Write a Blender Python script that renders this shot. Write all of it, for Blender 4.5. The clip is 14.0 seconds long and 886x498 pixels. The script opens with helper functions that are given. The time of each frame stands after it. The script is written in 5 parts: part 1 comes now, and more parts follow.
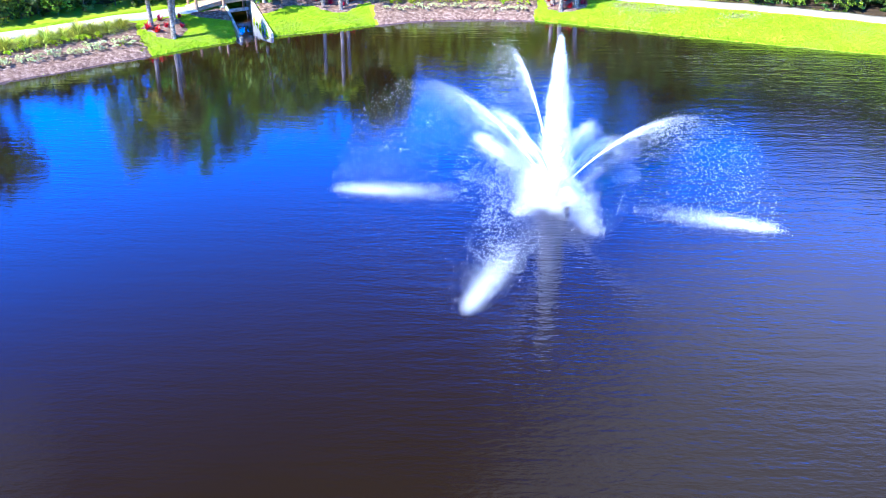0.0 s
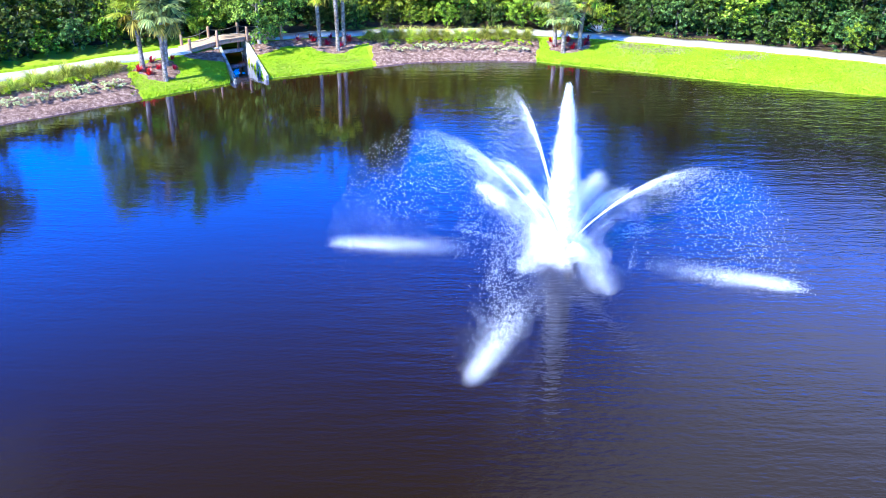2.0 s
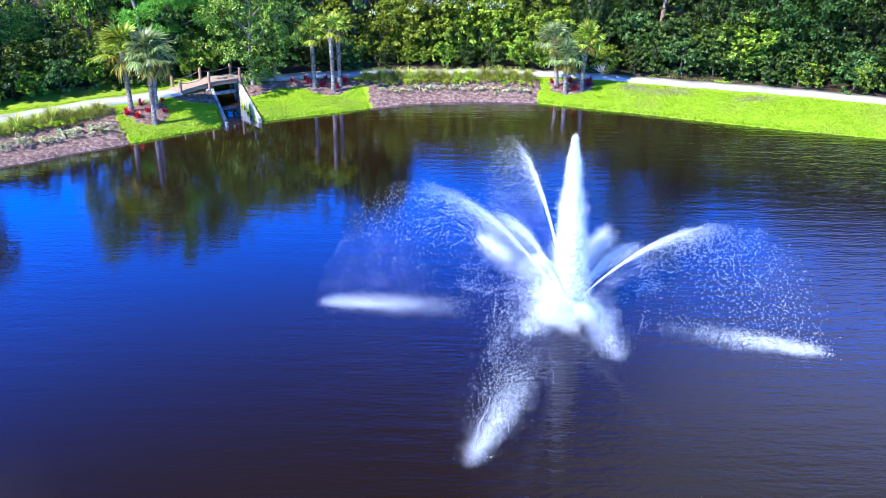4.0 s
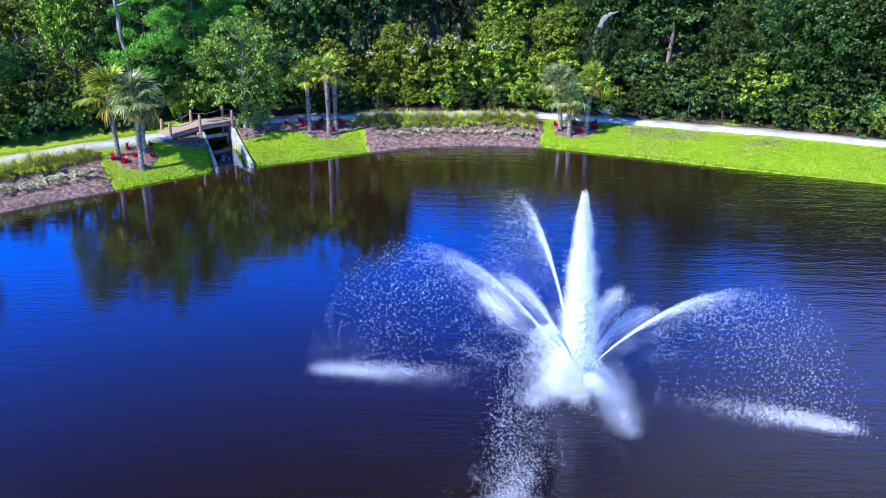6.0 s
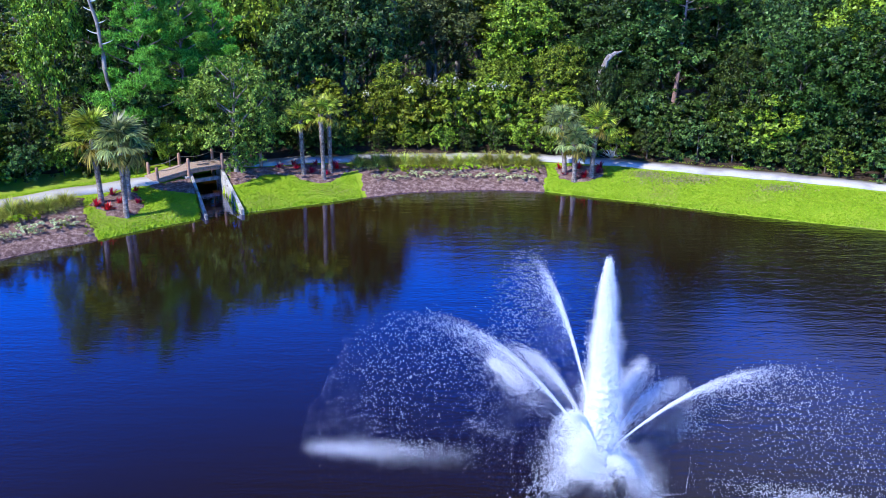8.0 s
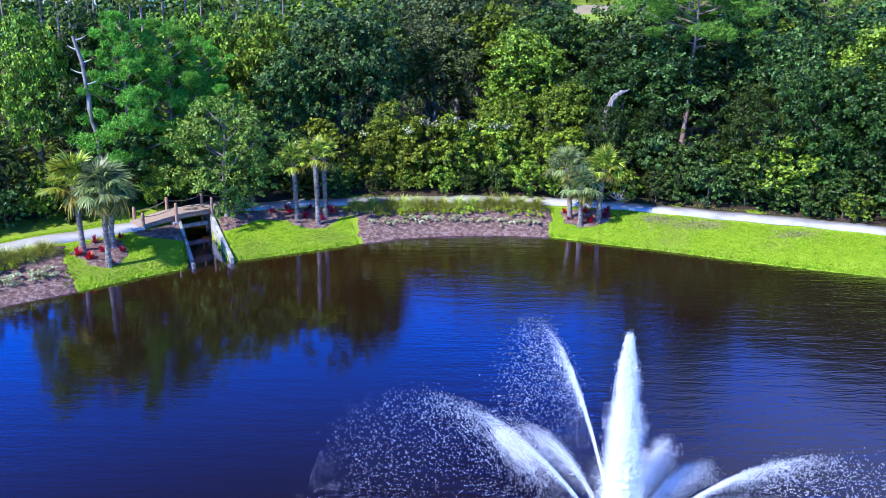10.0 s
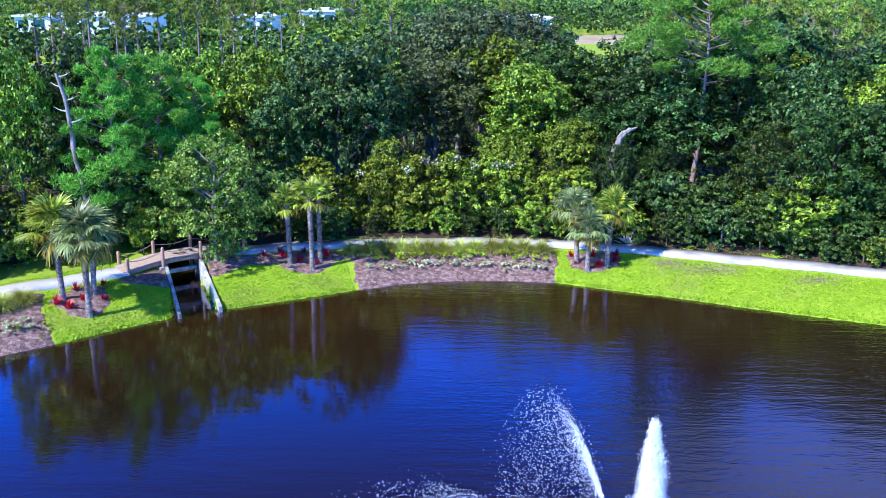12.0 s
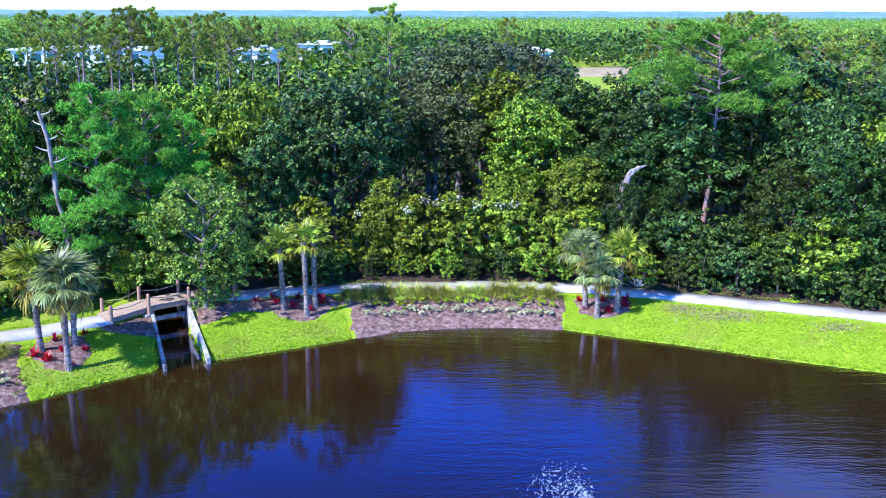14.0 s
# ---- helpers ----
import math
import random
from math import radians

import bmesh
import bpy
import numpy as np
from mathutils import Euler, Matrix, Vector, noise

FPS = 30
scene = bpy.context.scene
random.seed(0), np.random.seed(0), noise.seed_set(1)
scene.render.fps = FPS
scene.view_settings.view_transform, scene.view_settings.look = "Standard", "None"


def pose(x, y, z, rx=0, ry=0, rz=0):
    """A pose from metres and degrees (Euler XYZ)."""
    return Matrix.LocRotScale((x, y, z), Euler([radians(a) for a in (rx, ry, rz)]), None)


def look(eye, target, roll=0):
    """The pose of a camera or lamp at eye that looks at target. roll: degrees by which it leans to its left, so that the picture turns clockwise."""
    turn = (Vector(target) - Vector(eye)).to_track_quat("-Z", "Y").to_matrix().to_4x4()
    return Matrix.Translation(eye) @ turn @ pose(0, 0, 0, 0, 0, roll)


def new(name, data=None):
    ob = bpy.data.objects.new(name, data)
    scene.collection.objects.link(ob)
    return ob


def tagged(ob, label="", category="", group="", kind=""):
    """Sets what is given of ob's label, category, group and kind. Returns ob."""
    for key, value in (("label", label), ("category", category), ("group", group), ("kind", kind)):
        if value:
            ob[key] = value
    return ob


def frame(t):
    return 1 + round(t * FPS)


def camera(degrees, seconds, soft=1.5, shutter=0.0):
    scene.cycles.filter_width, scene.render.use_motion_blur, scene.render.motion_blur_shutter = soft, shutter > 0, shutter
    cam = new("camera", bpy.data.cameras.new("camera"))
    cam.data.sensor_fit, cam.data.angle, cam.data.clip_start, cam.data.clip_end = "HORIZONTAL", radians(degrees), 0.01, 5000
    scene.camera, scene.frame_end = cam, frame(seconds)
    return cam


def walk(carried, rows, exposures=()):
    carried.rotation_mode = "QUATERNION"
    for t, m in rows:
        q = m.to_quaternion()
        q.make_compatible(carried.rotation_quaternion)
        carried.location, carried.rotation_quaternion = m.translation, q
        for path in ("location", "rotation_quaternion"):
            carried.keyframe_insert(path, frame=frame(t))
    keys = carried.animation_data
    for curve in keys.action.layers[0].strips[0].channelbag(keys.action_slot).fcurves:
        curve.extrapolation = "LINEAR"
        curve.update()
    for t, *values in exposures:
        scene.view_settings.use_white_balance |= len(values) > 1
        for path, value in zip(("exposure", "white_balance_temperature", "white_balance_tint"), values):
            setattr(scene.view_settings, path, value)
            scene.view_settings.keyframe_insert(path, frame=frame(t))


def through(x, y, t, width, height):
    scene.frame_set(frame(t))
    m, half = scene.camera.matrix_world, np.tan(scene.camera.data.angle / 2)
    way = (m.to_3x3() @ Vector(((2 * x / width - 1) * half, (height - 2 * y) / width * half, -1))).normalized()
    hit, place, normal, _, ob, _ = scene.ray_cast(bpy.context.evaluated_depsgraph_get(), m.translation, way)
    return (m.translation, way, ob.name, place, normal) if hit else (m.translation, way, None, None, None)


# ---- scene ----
cam = camera(51.0, 14.0, soft=0.55)
PATH = [
    (0, (0.764, -0.907, 13.169), (0.722, 0.867, 12.247), 0.1),
    (0.5, (0.693, -0.454, 13.168), (0.652, 1.327, 12.261), 0.0),
    (1, (0.642, 0.023, 13.156), (0.603, 1.813, 12.265), 0.1),
    (1.5, (0.62, 0.502, 13.141), (0.581, 2.299, 12.266), 0.1),
    (2, (0.623, 0.978, 13.131), (0.584, 2.783, 12.271), 0.1),
    (2.5, (0.636, 1.454, 13.121), (0.598, 3.267, 12.276), 0.2),
    (3, (0.631, 1.938, 13.117), (0.592, 3.757, 12.288), 0.1),
    (5.5, (0.563, 4.645, 13.074), (0.526, 6.499, 12.327), 0.1),
    (6, (0.617, 5.218, 13.066), (0.577, 7.079, 12.335), 0.1),
    (6.5, (0.638, 5.774, 13.062), (0.596, 7.641, 12.348), 0.0),
    (7, (0.49, 6.397, 13.089), (0.454, 8.271, 12.39), 0.1),
    (7.5, (0.261, 7.017, 13.14), (0.234, 8.896, 12.454), 0.2),
    (8, (0.093, 7.611, 13.182), (0.073, 9.495, 12.511), 0.3),
    (10.5, (0.0, 10.603, 13.433), (-0.018, 12.51, 12.833), 0.3),
    (11, (0.019, 11.208, 13.498), (0.0, 13.119, 12.91), 0.3),
    (11.5, (-0.024, 11.816, 13.496), (-0.044, 13.732, 12.924), 0.3),
    (12, (-0.021, 12.374, 13.529), (-0.041, 14.295, 12.972), 0.3),
    (12.5, (-0.047, 12.9, 13.525), (-0.067, 14.826, 12.984), 0.3),
    (13, (-0.106, 13.474, 13.532), (-0.124, 15.404, 13.008), 0.3),
    (13.5, (-0.132, 14.054, 13.573), (-0.15, 15.988, 13.063), 0.2),
    (14, (-0.185, 14.64, 13.545), (-0.202, 16.578, 13.052), 0.2),
]
walk(cam, [(t, look(eye, target, roll)) for t, eye, target, roll in PATH],
     exposures=[(0.0, 1.6, 6150, -2), (3.0, 1.25, 6000, 3), (6.5, 0.5, 5850, 10), (8.0, 0.36, 5800, 12), (11.0, 0.62, 5550, 12), (14.0, 0.78, 5500, 12)])

# ---------------------------------------------------------------- world and sun
SUN_DIR = Vector((-0.567, -0.443, 0.695)).normalized()
sun = new("sun", bpy.data.lights.new("sun", "SUN"))
sun.data.energy, sun.data.angle, sun.data.color = 5.0, radians(0.6), (1.0, 0.95, 0.86)
sun.matrix_world = look((-40, -30, 60), Vector((-40, -30, 60)) - SUN_DIR)

world = bpy.data.worlds.new("sky")
scene.world = world
world.use_nodes = True
wn, wl = world.node_tree.nodes, world.node_tree.links
wn.clear()
w_out, w_bg = wn.new("ShaderNodeOutputWorld"), wn.new("ShaderNodeBackground")
w_sky = wn.new("ShaderNodeTexSky")
w_sky.sky_type, w_sky.sun_disc = "NISHITA", False
w_sky.sun_elevation, w_sky.sun_rotation = math.asin(SUN_DIR.z), math.atan2(SUN_DIR.x, SUN_DIR.y)
w_sky.air_density, w_sky.dust_density, w_sky.ozone_density = 1.0, 0.2, 6.0
w_co, w_map = wn.new("ShaderNodeTexCoord"), wn.new("ShaderNodeMapping")
w_map.inputs["Location"].default_value = (-5.49, 10.43, -18.94)
w_map.inputs["Scale"].default_value = (1.0, 1.0, 2.2)
w_noise, w_ramp, w_mix = wn.new("ShaderNodeTexNoise"), wn.new("ShaderNodeValToRGB"), wn.new("ShaderNodeMixRGB")
w_noise.inputs["Scale"].default_value, w_noise.inputs["Detail"].default_value = 1.5, 7.0
w_ramp.color_ramp.elements[0].position, w_ramp.color_ramp.elements[1].position = 0.54, 0.78
w_ramp.color_ramp.elements[1].color = (0.7, 0.7, 0.7, 1)
w_mix.inputs[2].default_value = (10.4, 10.8, 13.0, 1)
wl.new(w_co.outputs["Generated"], w_map.inputs[0])
wl.new(w_map.outputs[0], w_noise.inputs["Vector"])
# a sunlit cumulus bank in the north-east, clear sky round it
w_dot, w_bank, w_cov = wn.new("ShaderNodeVectorMath"), wn.new("ShaderNodeMapRange"), wn.new("ShaderNodeMath")
w_dot.operation, w_cov.operation = "DOT_PRODUCT", "ADD"
w_dot.inputs[1].default_value = (0.300, 0.585, 0.753)
w_bank.interpolation_type = "SMOOTHSTEP"
w_bank.inputs["From Min"].default_value, w_bank.inputs["From Max"].default_value = 0.90, 0.985
w_bank.inputs["To Min"].default_value, w_bank.inputs["To Max"].default_value = 0.0, 0.22
wl.new(w_co.outputs["Generated"], w_dot.inputs[0])
wl.new(w_dot.outputs["Value"], w_bank.inputs["Value"])
wl.new(w_bank.outputs[0], w_cov.inputs[0])
wl.new(w_noise.outputs["Fac"], w_cov.inputs[1])
wl.new(w_cov.outputs[0], w_ramp.inputs[0])
wl.new(w_ramp.outputs[0], w_mix.inputs[0])
w_hue = wn.new("ShaderNodeHueSaturation")
w_hue.inputs["Saturation"].default_value, w_hue.inputs["Hue"].default_value = 2.2, 0.51
wl.new(w_sky.outputs[0], w_hue.inputs["Color"])
w_deep = wn.new("ShaderNodeMixRGB")
w_deep.blend_type, w_deep.inputs[0].default_value = "MULTIPLY", 1.0
w_deep.inputs[2].default_value = (0.06, 1.62, 2.45, 1)
w_sep, w_haze = wn.new("ShaderNodeSeparateXYZ"), wn.new("ShaderNodeMapRange")
w_haze.inputs["From Min"].default_value, w_haze.inputs["From Max"].default_value = 0.0, 0.30
w_haze.inputs["To Min"].default_value = 0.15
wl.new(w_co.outputs["Generated"], w_sep.inputs[0])
wl.new(w_sep.outputs["Z"], w_haze.inputs["Value"])
wl.new(w_haze.outputs[0], w_deep.inputs[0])
wl.new(w_hue.outputs[0], w_deep.inputs[1])
w_zen, w_dim = wn.new("ShaderNodeMapRange"), wn.new("ShaderNodeMixRGB")
w_zen.inputs["From Min"].default_value, w_zen.inputs["From Max"].default_value = 0.34, 0.66
w_zen.inputs["To Min"].default_value, w_zen.inputs["To Max"].default_value = 2.3, 0.22
w_dim.blend_type, w_dim.inputs[0].default_value = "MULTIPLY", 1.0
wl.new(w_sep.outputs["Z"], w_zen.inputs["Value"])
wl.new(w_zen.outputs[0], w_dim.inputs[2])
wl.new(w_deep.outputs[0], w_dim.inputs[1])
wl.new(w_dim.outputs[0], w_mix.inputs[1])
wl.new(w_mix.outputs[0], w_bg.inputs[0])
wl.new(w_bg.outputs[0], w_out.inputs[0])
w_bg.inputs[1].default_value = 0.085

# ---------------------------------------------------------------- materials


def shader(name, rough=0.7, spec=0.4, metal=0.0):
    m = bpy.data.materials.new(name)
    m.use_nodes = True
    b = m.node_tree.nodes["Principled BSDF"]
    b.inputs["Roughness"].default_value = rough
    b.inputs["Specular IOR Level"].default_value = spec
    b.inputs["Metallic"].default_value = metal
    return m, m.node_tree.nodes, m.node_tree.links, b


def noise_node(N, K, scale, detail=4.0, stretch=(1, 1, 1), coords="Object"):
    co, mp, no = N.new("ShaderNodeTexCoord"), N.new("ShaderNodeMapping"), N.new("ShaderNodeTexNoise")
    mp.inputs["Scale"].default_value = stretch
    no.inputs["Scale"].default_value, no.inputs["Detail"].default_value = scale, detail
    K.new(co.outputs[coords], mp.inputs[0])
    K.new(mp.outputs[0], no.inputs["Vector"])
    return no.outputs["Fac"]


def ramp_node(N, K, fac, stops):
    r = N.new("ShaderNodeValToRGB")
    while len(r.color_ramp.elements) < len(stops):
        r.color_ramp.elements.new(0.5)
    for e, (p, c) in zip(r.color_ramp.elements, stops):
        e.position, e.color = p, (*c, 1)
    K.new(fac, r.inputs[0])
    return r.outputs[0]


def mixed(N, K, fac, a, b, mode="MIX"):
    m = N.new("ShaderNodeMixRGB")
    m.blend_type = mode
    for sock, v in zip(m.inputs, (fac, a, b)):
        if isinstance(v, (int, float)):
            sock.default_value = v
        elif isinstance(v, tuple):
            sock.default_value = (*v, 1)
        else:
            K.new(v, sock)
    return m.outputs[0]


def bump_node(N, K, b, height, strength, distance):
    u = N.new("ShaderNodeBump")
    u.inputs["Strength"].default_value, u.inputs["Distance"].default_value = strength, distance
    K.new(height, u.inputs["Height"])
    K.new(u.outputs[0], b.inputs["Normal"])
    return u


def surface(name, stops, scale, rough=0.85, spec=0.25, fine=18.0, bump=0.5, depth=0.03, stain=None, stain_scale=0.5, stretch=(1, 1, 1)):
    """A rough surface: colour from coarse and fine noise, stains at a larger scale, fine relief."""
    m, N, K, b = shader(name, rough, spec)
    coarse, thin = noise_node(N, K, scale, 5, stretch), noise_node(N, K, fine, 6, stretch)
    f = mixed(N, K, 0.5, coarse, thin)
    c = ramp_node(N, K, f, stops)
    if stain:
        s = ramp_node(N, K, noise_node(N, K, stain_scale, 4), [(0.5, (0, 0, 0)), (0.68, (1, 1, 1))])
        c = mixed(N, K, s, c, stain)
    K.new(c, b.inputs["Base Color"])
    bump_node(N, K, b, thin, bump, depth)
    return m


def foliage(name, dark, light, rough=0.45, through=0.08, spec=0.2):
    """Leaves: every leaf and every plant a little different, light shines through."""
    dark, light = tuple(0.35 * q for q in dark), tuple(min(0.85, g * q) for g, q in zip((1.5, 1.3, 0.9), light))
    m, N, K, b = shader(name, rough, spec)
    geo, inf = N.new("ShaderNodeNewGeometry"), N.new("ShaderNodeObjectInfo")
    c = ramp_node(N, K, geo.outputs["Random Per Island"], [(0.0, dark), (0.55, tuple((p + q) / 2 for p, q in zip(dark, light))), (1.0, light)])
    hsv = N.new("ShaderNodeHueSaturation")
    v = N.new("ShaderNodeMapRange")
    v.inputs["To Min"].default_value, v.inputs["To Max"].default_value = 0.7, 1.35
    K.new(inf.outputs["Random"], v.inputs["Value"])
    K.new(v.outputs[0], hsv.inputs["Value"])
    h = N.new("ShaderNodeMapRange")
    h.inputs["To Min"].default_value, h.inputs["To Max"].default_value = 0.485, 0.52
    K.new(inf.outputs["Random"], h.inputs["Value"])
    K.new(h.outputs[0], hsv.inputs["Hue"])
    K.new(c, hsv.inputs["Color"])
    K.new(hsv.outputs[0], b.inputs["Base Color"])
    tr, mx = N.new("ShaderNodeBsdfTranslucent"), N.new("ShaderNodeMixShader")
    K.new(hsv.outputs[0], tr.inputs[0])
    mx.inputs[0].default_value = through
    K.new(b.outputs[0], mx.inputs[1])
    K.new(tr.outputs[0], mx.inputs[2])
    K.new(mx.outputs[0], N["Material Output"].inputs[0])
    return m


M_GRASS = surface("grass", [(0.3, (0.175, 0.30, 0.010)), (0.5, (0.27, 0.395, 0.016)), (0.7, (0.39, 0.475, 0.04))], 1.3, fine=12, bump=0.9, depth=0.06, stain=(0.26, 0.30, 0.05), stain_scale=0.33)
M_BLADE = foliage("grass_blades", (0.80, 1.20, 0.04), (0.28, 0.42, 0.03), 0.55, 0.3)
M_MULCH = surface("mulch", [(0.34, (0.045, 0.022, 0.020)), (0.5, (0.20, 0.120, 0.105)), (0.66, (0.50, 0.37, 0.33))], 5.0, fine=26, bump=1.0, depth=0.05)
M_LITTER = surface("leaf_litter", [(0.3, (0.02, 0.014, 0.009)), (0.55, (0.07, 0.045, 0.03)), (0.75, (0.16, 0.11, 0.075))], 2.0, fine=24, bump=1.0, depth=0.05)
M_CONCRETE = surface("path_concrete", [(0.3, (0.38, 0.36, 0.35)), (0.55, (0.53, 0.51, 0.50)), (0.75, (0.64, 0.62, 0.61))], 1.2, rough=0.9, fine=40, bump=0.25, depth=0.01, stain=(0.33, 0.30, 0.29), stain_scale=0.8)
M_WALL = surface("weathered_concrete", [(0.3, (0.22, 0.20, 0.18)), (0.5, (0.50, 0.48, 0.46)), (0.72, (0.68, 0.66, 0.64))], 2.2, fine=14, bump=0.4, depth=0.02, stain=(0.10, 0.085, 0.07), stain_scale=1.6)
M_PLANK = surface("bridge_plank", [(0.3, (0.18, 0.115, 0.085)), (0.5, (0.40, 0.29, 0.23)), (0.7, (0.56, 0.45, 0.38))], 2.0, fine=16, bump=0.5, depth=0.01, stretch=(1, 12, 12))
M_POST = surface("timber_post", [(0.3, (0.20, 0.10, 0.06)), (0.5, (0.42, 0.24, 0.16)), (0.7, (0.58, 0.38, 0.28))], 3.0, fine=20, bump=0.5, depth=0.01, stretch=(8, 8, 1))
M_ROPE = surface("rope", [(0.3, (0.10, 0.08, 0.06)), (0.7, (0.3, 0.25, 0.2))], 20, fine=60)
M_BARK = surface("bark", [(0.3, (0.05, 0.04, 0.032)), (0.5, (0.15, 0.12, 0.10)), (0.72, (0.30, 0.26, 0.23))], 4.0, fine=18, bump=1.0, depth=0.03, stretch=(3, 3, 0.6))
M_PALE_BARK = surface("pale_bark", [(0.34, (0.10, 0.085, 0.07)), (0.5, (0.29, 0.25, 0.23)), (0.66, (0.50, 0.46, 0.43))], 3.0, fine=14, bump=0.6, depth=0.02, stain=(0.15, 0.11, 0.085), stain_scale=1.3, stretch=(3, 3, 0.7))
M_PINE_BARK = surface("pine_bark", [(0.3, (0.12, 0.07, 0.06)), (0.5, (0.30, 0.19, 0.17)), (0.7, (0.46, 0.34, 0.31))], 4.0, fine=16, bump=1.0, depth=0.03, stretch=(2, 2, 0.8))
M_PALM_BARK = surface("palm_bark", [(0.36, (0.045, 0.033, 0.028)), (0.5, (0.24, 0.185, 0.16)), (0.64, (0.50, 0.42, 0.375))], 7.0, fine=22, bump=0.7, depth=0.02)
M_DEADWOOD = surface("bleached_wood", [(0.3, (0.36, 0.33, 0.31)), (0.6, (0.62, 0.59, 0.57)), (0.75, (0.74, 0.72, 0.70))], 3.0, fine=18, bump=0.5, depth=0.02, stretch=(3, 3, 0.6))
M_MOSS = foliage("hanging_moss", (0.10, 0.10, 0.085), (0.24, 0.24, 0.20), 0.8, 0.2, 0.1)
M_OAK = foliage("oak_leaves", (0.012, 0.034, 0.010), (0.072, 0.128, 0.025))
# the oak leaves in a darker tone, for the right-hand woods
M_DARKER_OAK = foliage("darker_oak_leaves", (0.010, 0.030, 0.009), (0.044, 0.092, 0.019))
M_GREEN = foliage("maple_leaves", (0.026, 0.075, 0.010), (0.235, 0.36, 0.038))
M_LIME = foliage("young_leaves", (0.05, 0.11, 0.010), (0.25, 0.36, 0.035))
M_TEAL = foliage("laurel_leaves", (0.01, 0.044, 0.018), (0.105, 0.215, 0.065))
M_GREY = foliage("dark_oak_leaves", (0.02, 0.036, 0.018), (0.105, 0.14, 0.06))
M_LIGHT = foliage("elm_leaves", (0.05, 0.10, 0.014), (0.22, 0.34, 0.065))
M_NEEDLE = foliage("pine_needles", (0.14, 0.42, 0.04), (0.24, 0.60, 0.10), 0.5, 0.22)
M_FARPINE = foliage("plantation_needles", (0.14, 0.28, 0.05), (0.20, 0.35, 0.06), 0.6, 0.25)
M_FARWOOD = foliage("distant_leaves", (0.012, 0.04, 0.014), (0.10, 0.20, 0.04))
M_PINETOP = foliage("tall_pine_needles", (0.07, 0.15, 0.025), (0.36, 0.50, 0.10), 0.55, 0.25)
M_PALM = foliage("palm_fronds", (0.13, 0.23, 0.015), (0.42, 0.55, 0.08), 0.4, 0.3, 0.5)
M_PALM_BLUE = foliage("blue_palm_fronds", (0.11, 0.20, 0.10), (0.32, 0.42, 0.20), 0.4, 0.3, 0.5)
M_PALM_OLD = foliage("yellowing_fronds", (0.20, 0.18, 0.03), (0.46, 0.40, 0.10), 0.5, 0.3)
M_CLUMP = foliage("clump_grass_blades", (0.50, 0.62, 0.08), (0.52, 0.60, 0.20), 0.45, 0.3)
M_RED = foliage("red_leaves", (0.50, 0.012, 0.08), (0.44, 0.012, 0.10), 0.4, 0.3, 0.5)
M_YELLOW = foliage("yellow_leaves", (0.45, 0.66, 0.02), (0.40, 0.58, 0.04), 0.45, 0.3)
M_CREAM = foliage("cream_leaves", (0.90, 0.98, 0.50), (0.58, 0.64, 0.50), 0.5, 0.3)
M_FLOWER = foliage("white_blossom", (0.55, 0.52, 0.34), (0.85, 0.82, 0.66), 0.6, 0.3)
M_STRAW = surface("dry_meadow", [(0.3, (0.20, 0.17, 0.07)), (0.5, (0.40, 0.32, 0.19)), (0.7, (0.52, 0.42, 0.33))], 0.3, fine=3, bump=0.5, depth=0.2)
# the haze of distance is mixed into this blue-green colour
M_FAR = surface("hazed_distant_woods", [(0.3, (0.10, 0.19, 0.20)), (0.6, (0.17, 0.28, 0.30)), (0.8, (0.24, 0.35, 0.38))], 0.01, fine=0.08, bump=0.0)
M_STUCCO = surface("white_stucco", [(0.3, (0.66, 0.66, 0.66)), (0.7, (0.82, 0.82, 0.82))], 0.4, fine=4, bump=0.1)
M_ROOF = surface("pale_roof", [(0.3, (0.60, 0.62, 0.66)), (0.7, (0.80, 0.82, 0.85))], 0.3, fine=3, bump=0.1)
M_GLASS, N_, K_, B_ = shader("teal_glass", 0.08, 0.6)
B_.inputs["Base Color"].default_value = (0.03, 0.10, 0.12, 1)

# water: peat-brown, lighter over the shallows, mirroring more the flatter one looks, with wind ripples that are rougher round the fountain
M_WATER, N_, K_, B_ = shader("pond_water", 0.6, 0.0)
deep = ramp_node(N_, K_, noise_node(N_, K_, 0.07, 3), [(0.3, (0.0100, 0.0056, 0.0022)), (0.7, (0.0130, 0.0074, 0.0030))])
shoal = ramp_node(N_, K_, noise_node(N_, K_, 0.25, 4), [(0.3, (0.028, 0.0125, 0.0030)), (0.7, (0.038, 0.0170, 0.0044))])
cow, sepw, near = N_.new("ShaderNodeTexCoord"), N_.new("ShaderNodeSeparateXYZ"), N_.new("ShaderNodeMapRange")
K_.new(cow.outputs["Object"], sepw.inputs[0])
near.inputs["From Min"].default_value, near.inputs["From Max"].default_value = 40.0, 52.0
K_.new(sepw.outputs["Y"], near.inputs["Value"])
K_.new(mixed(N_, K_, near.outputs[0], deep, shoal), B_.inputs["Base Color"])
# mirrored sky's blue is put into the gloss colour; Fresnel boosted above water's own
blue_gloss, fres, boost, both = N_.new("ShaderNodeBsdfGlossy"), N_.new("ShaderNodeFresnel"), N_.new("ShaderNodeMath"), N_.new("ShaderNodeMixShader")
blue_gloss.inputs["Roughness"].default_value, blue_gloss.inputs["Color"].default_value = 0.03, (0.66, 0.70, 0.98, 1)
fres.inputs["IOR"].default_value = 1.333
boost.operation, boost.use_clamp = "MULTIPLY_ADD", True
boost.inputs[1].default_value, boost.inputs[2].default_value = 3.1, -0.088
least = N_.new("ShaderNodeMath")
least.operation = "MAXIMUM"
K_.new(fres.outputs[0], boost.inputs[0])
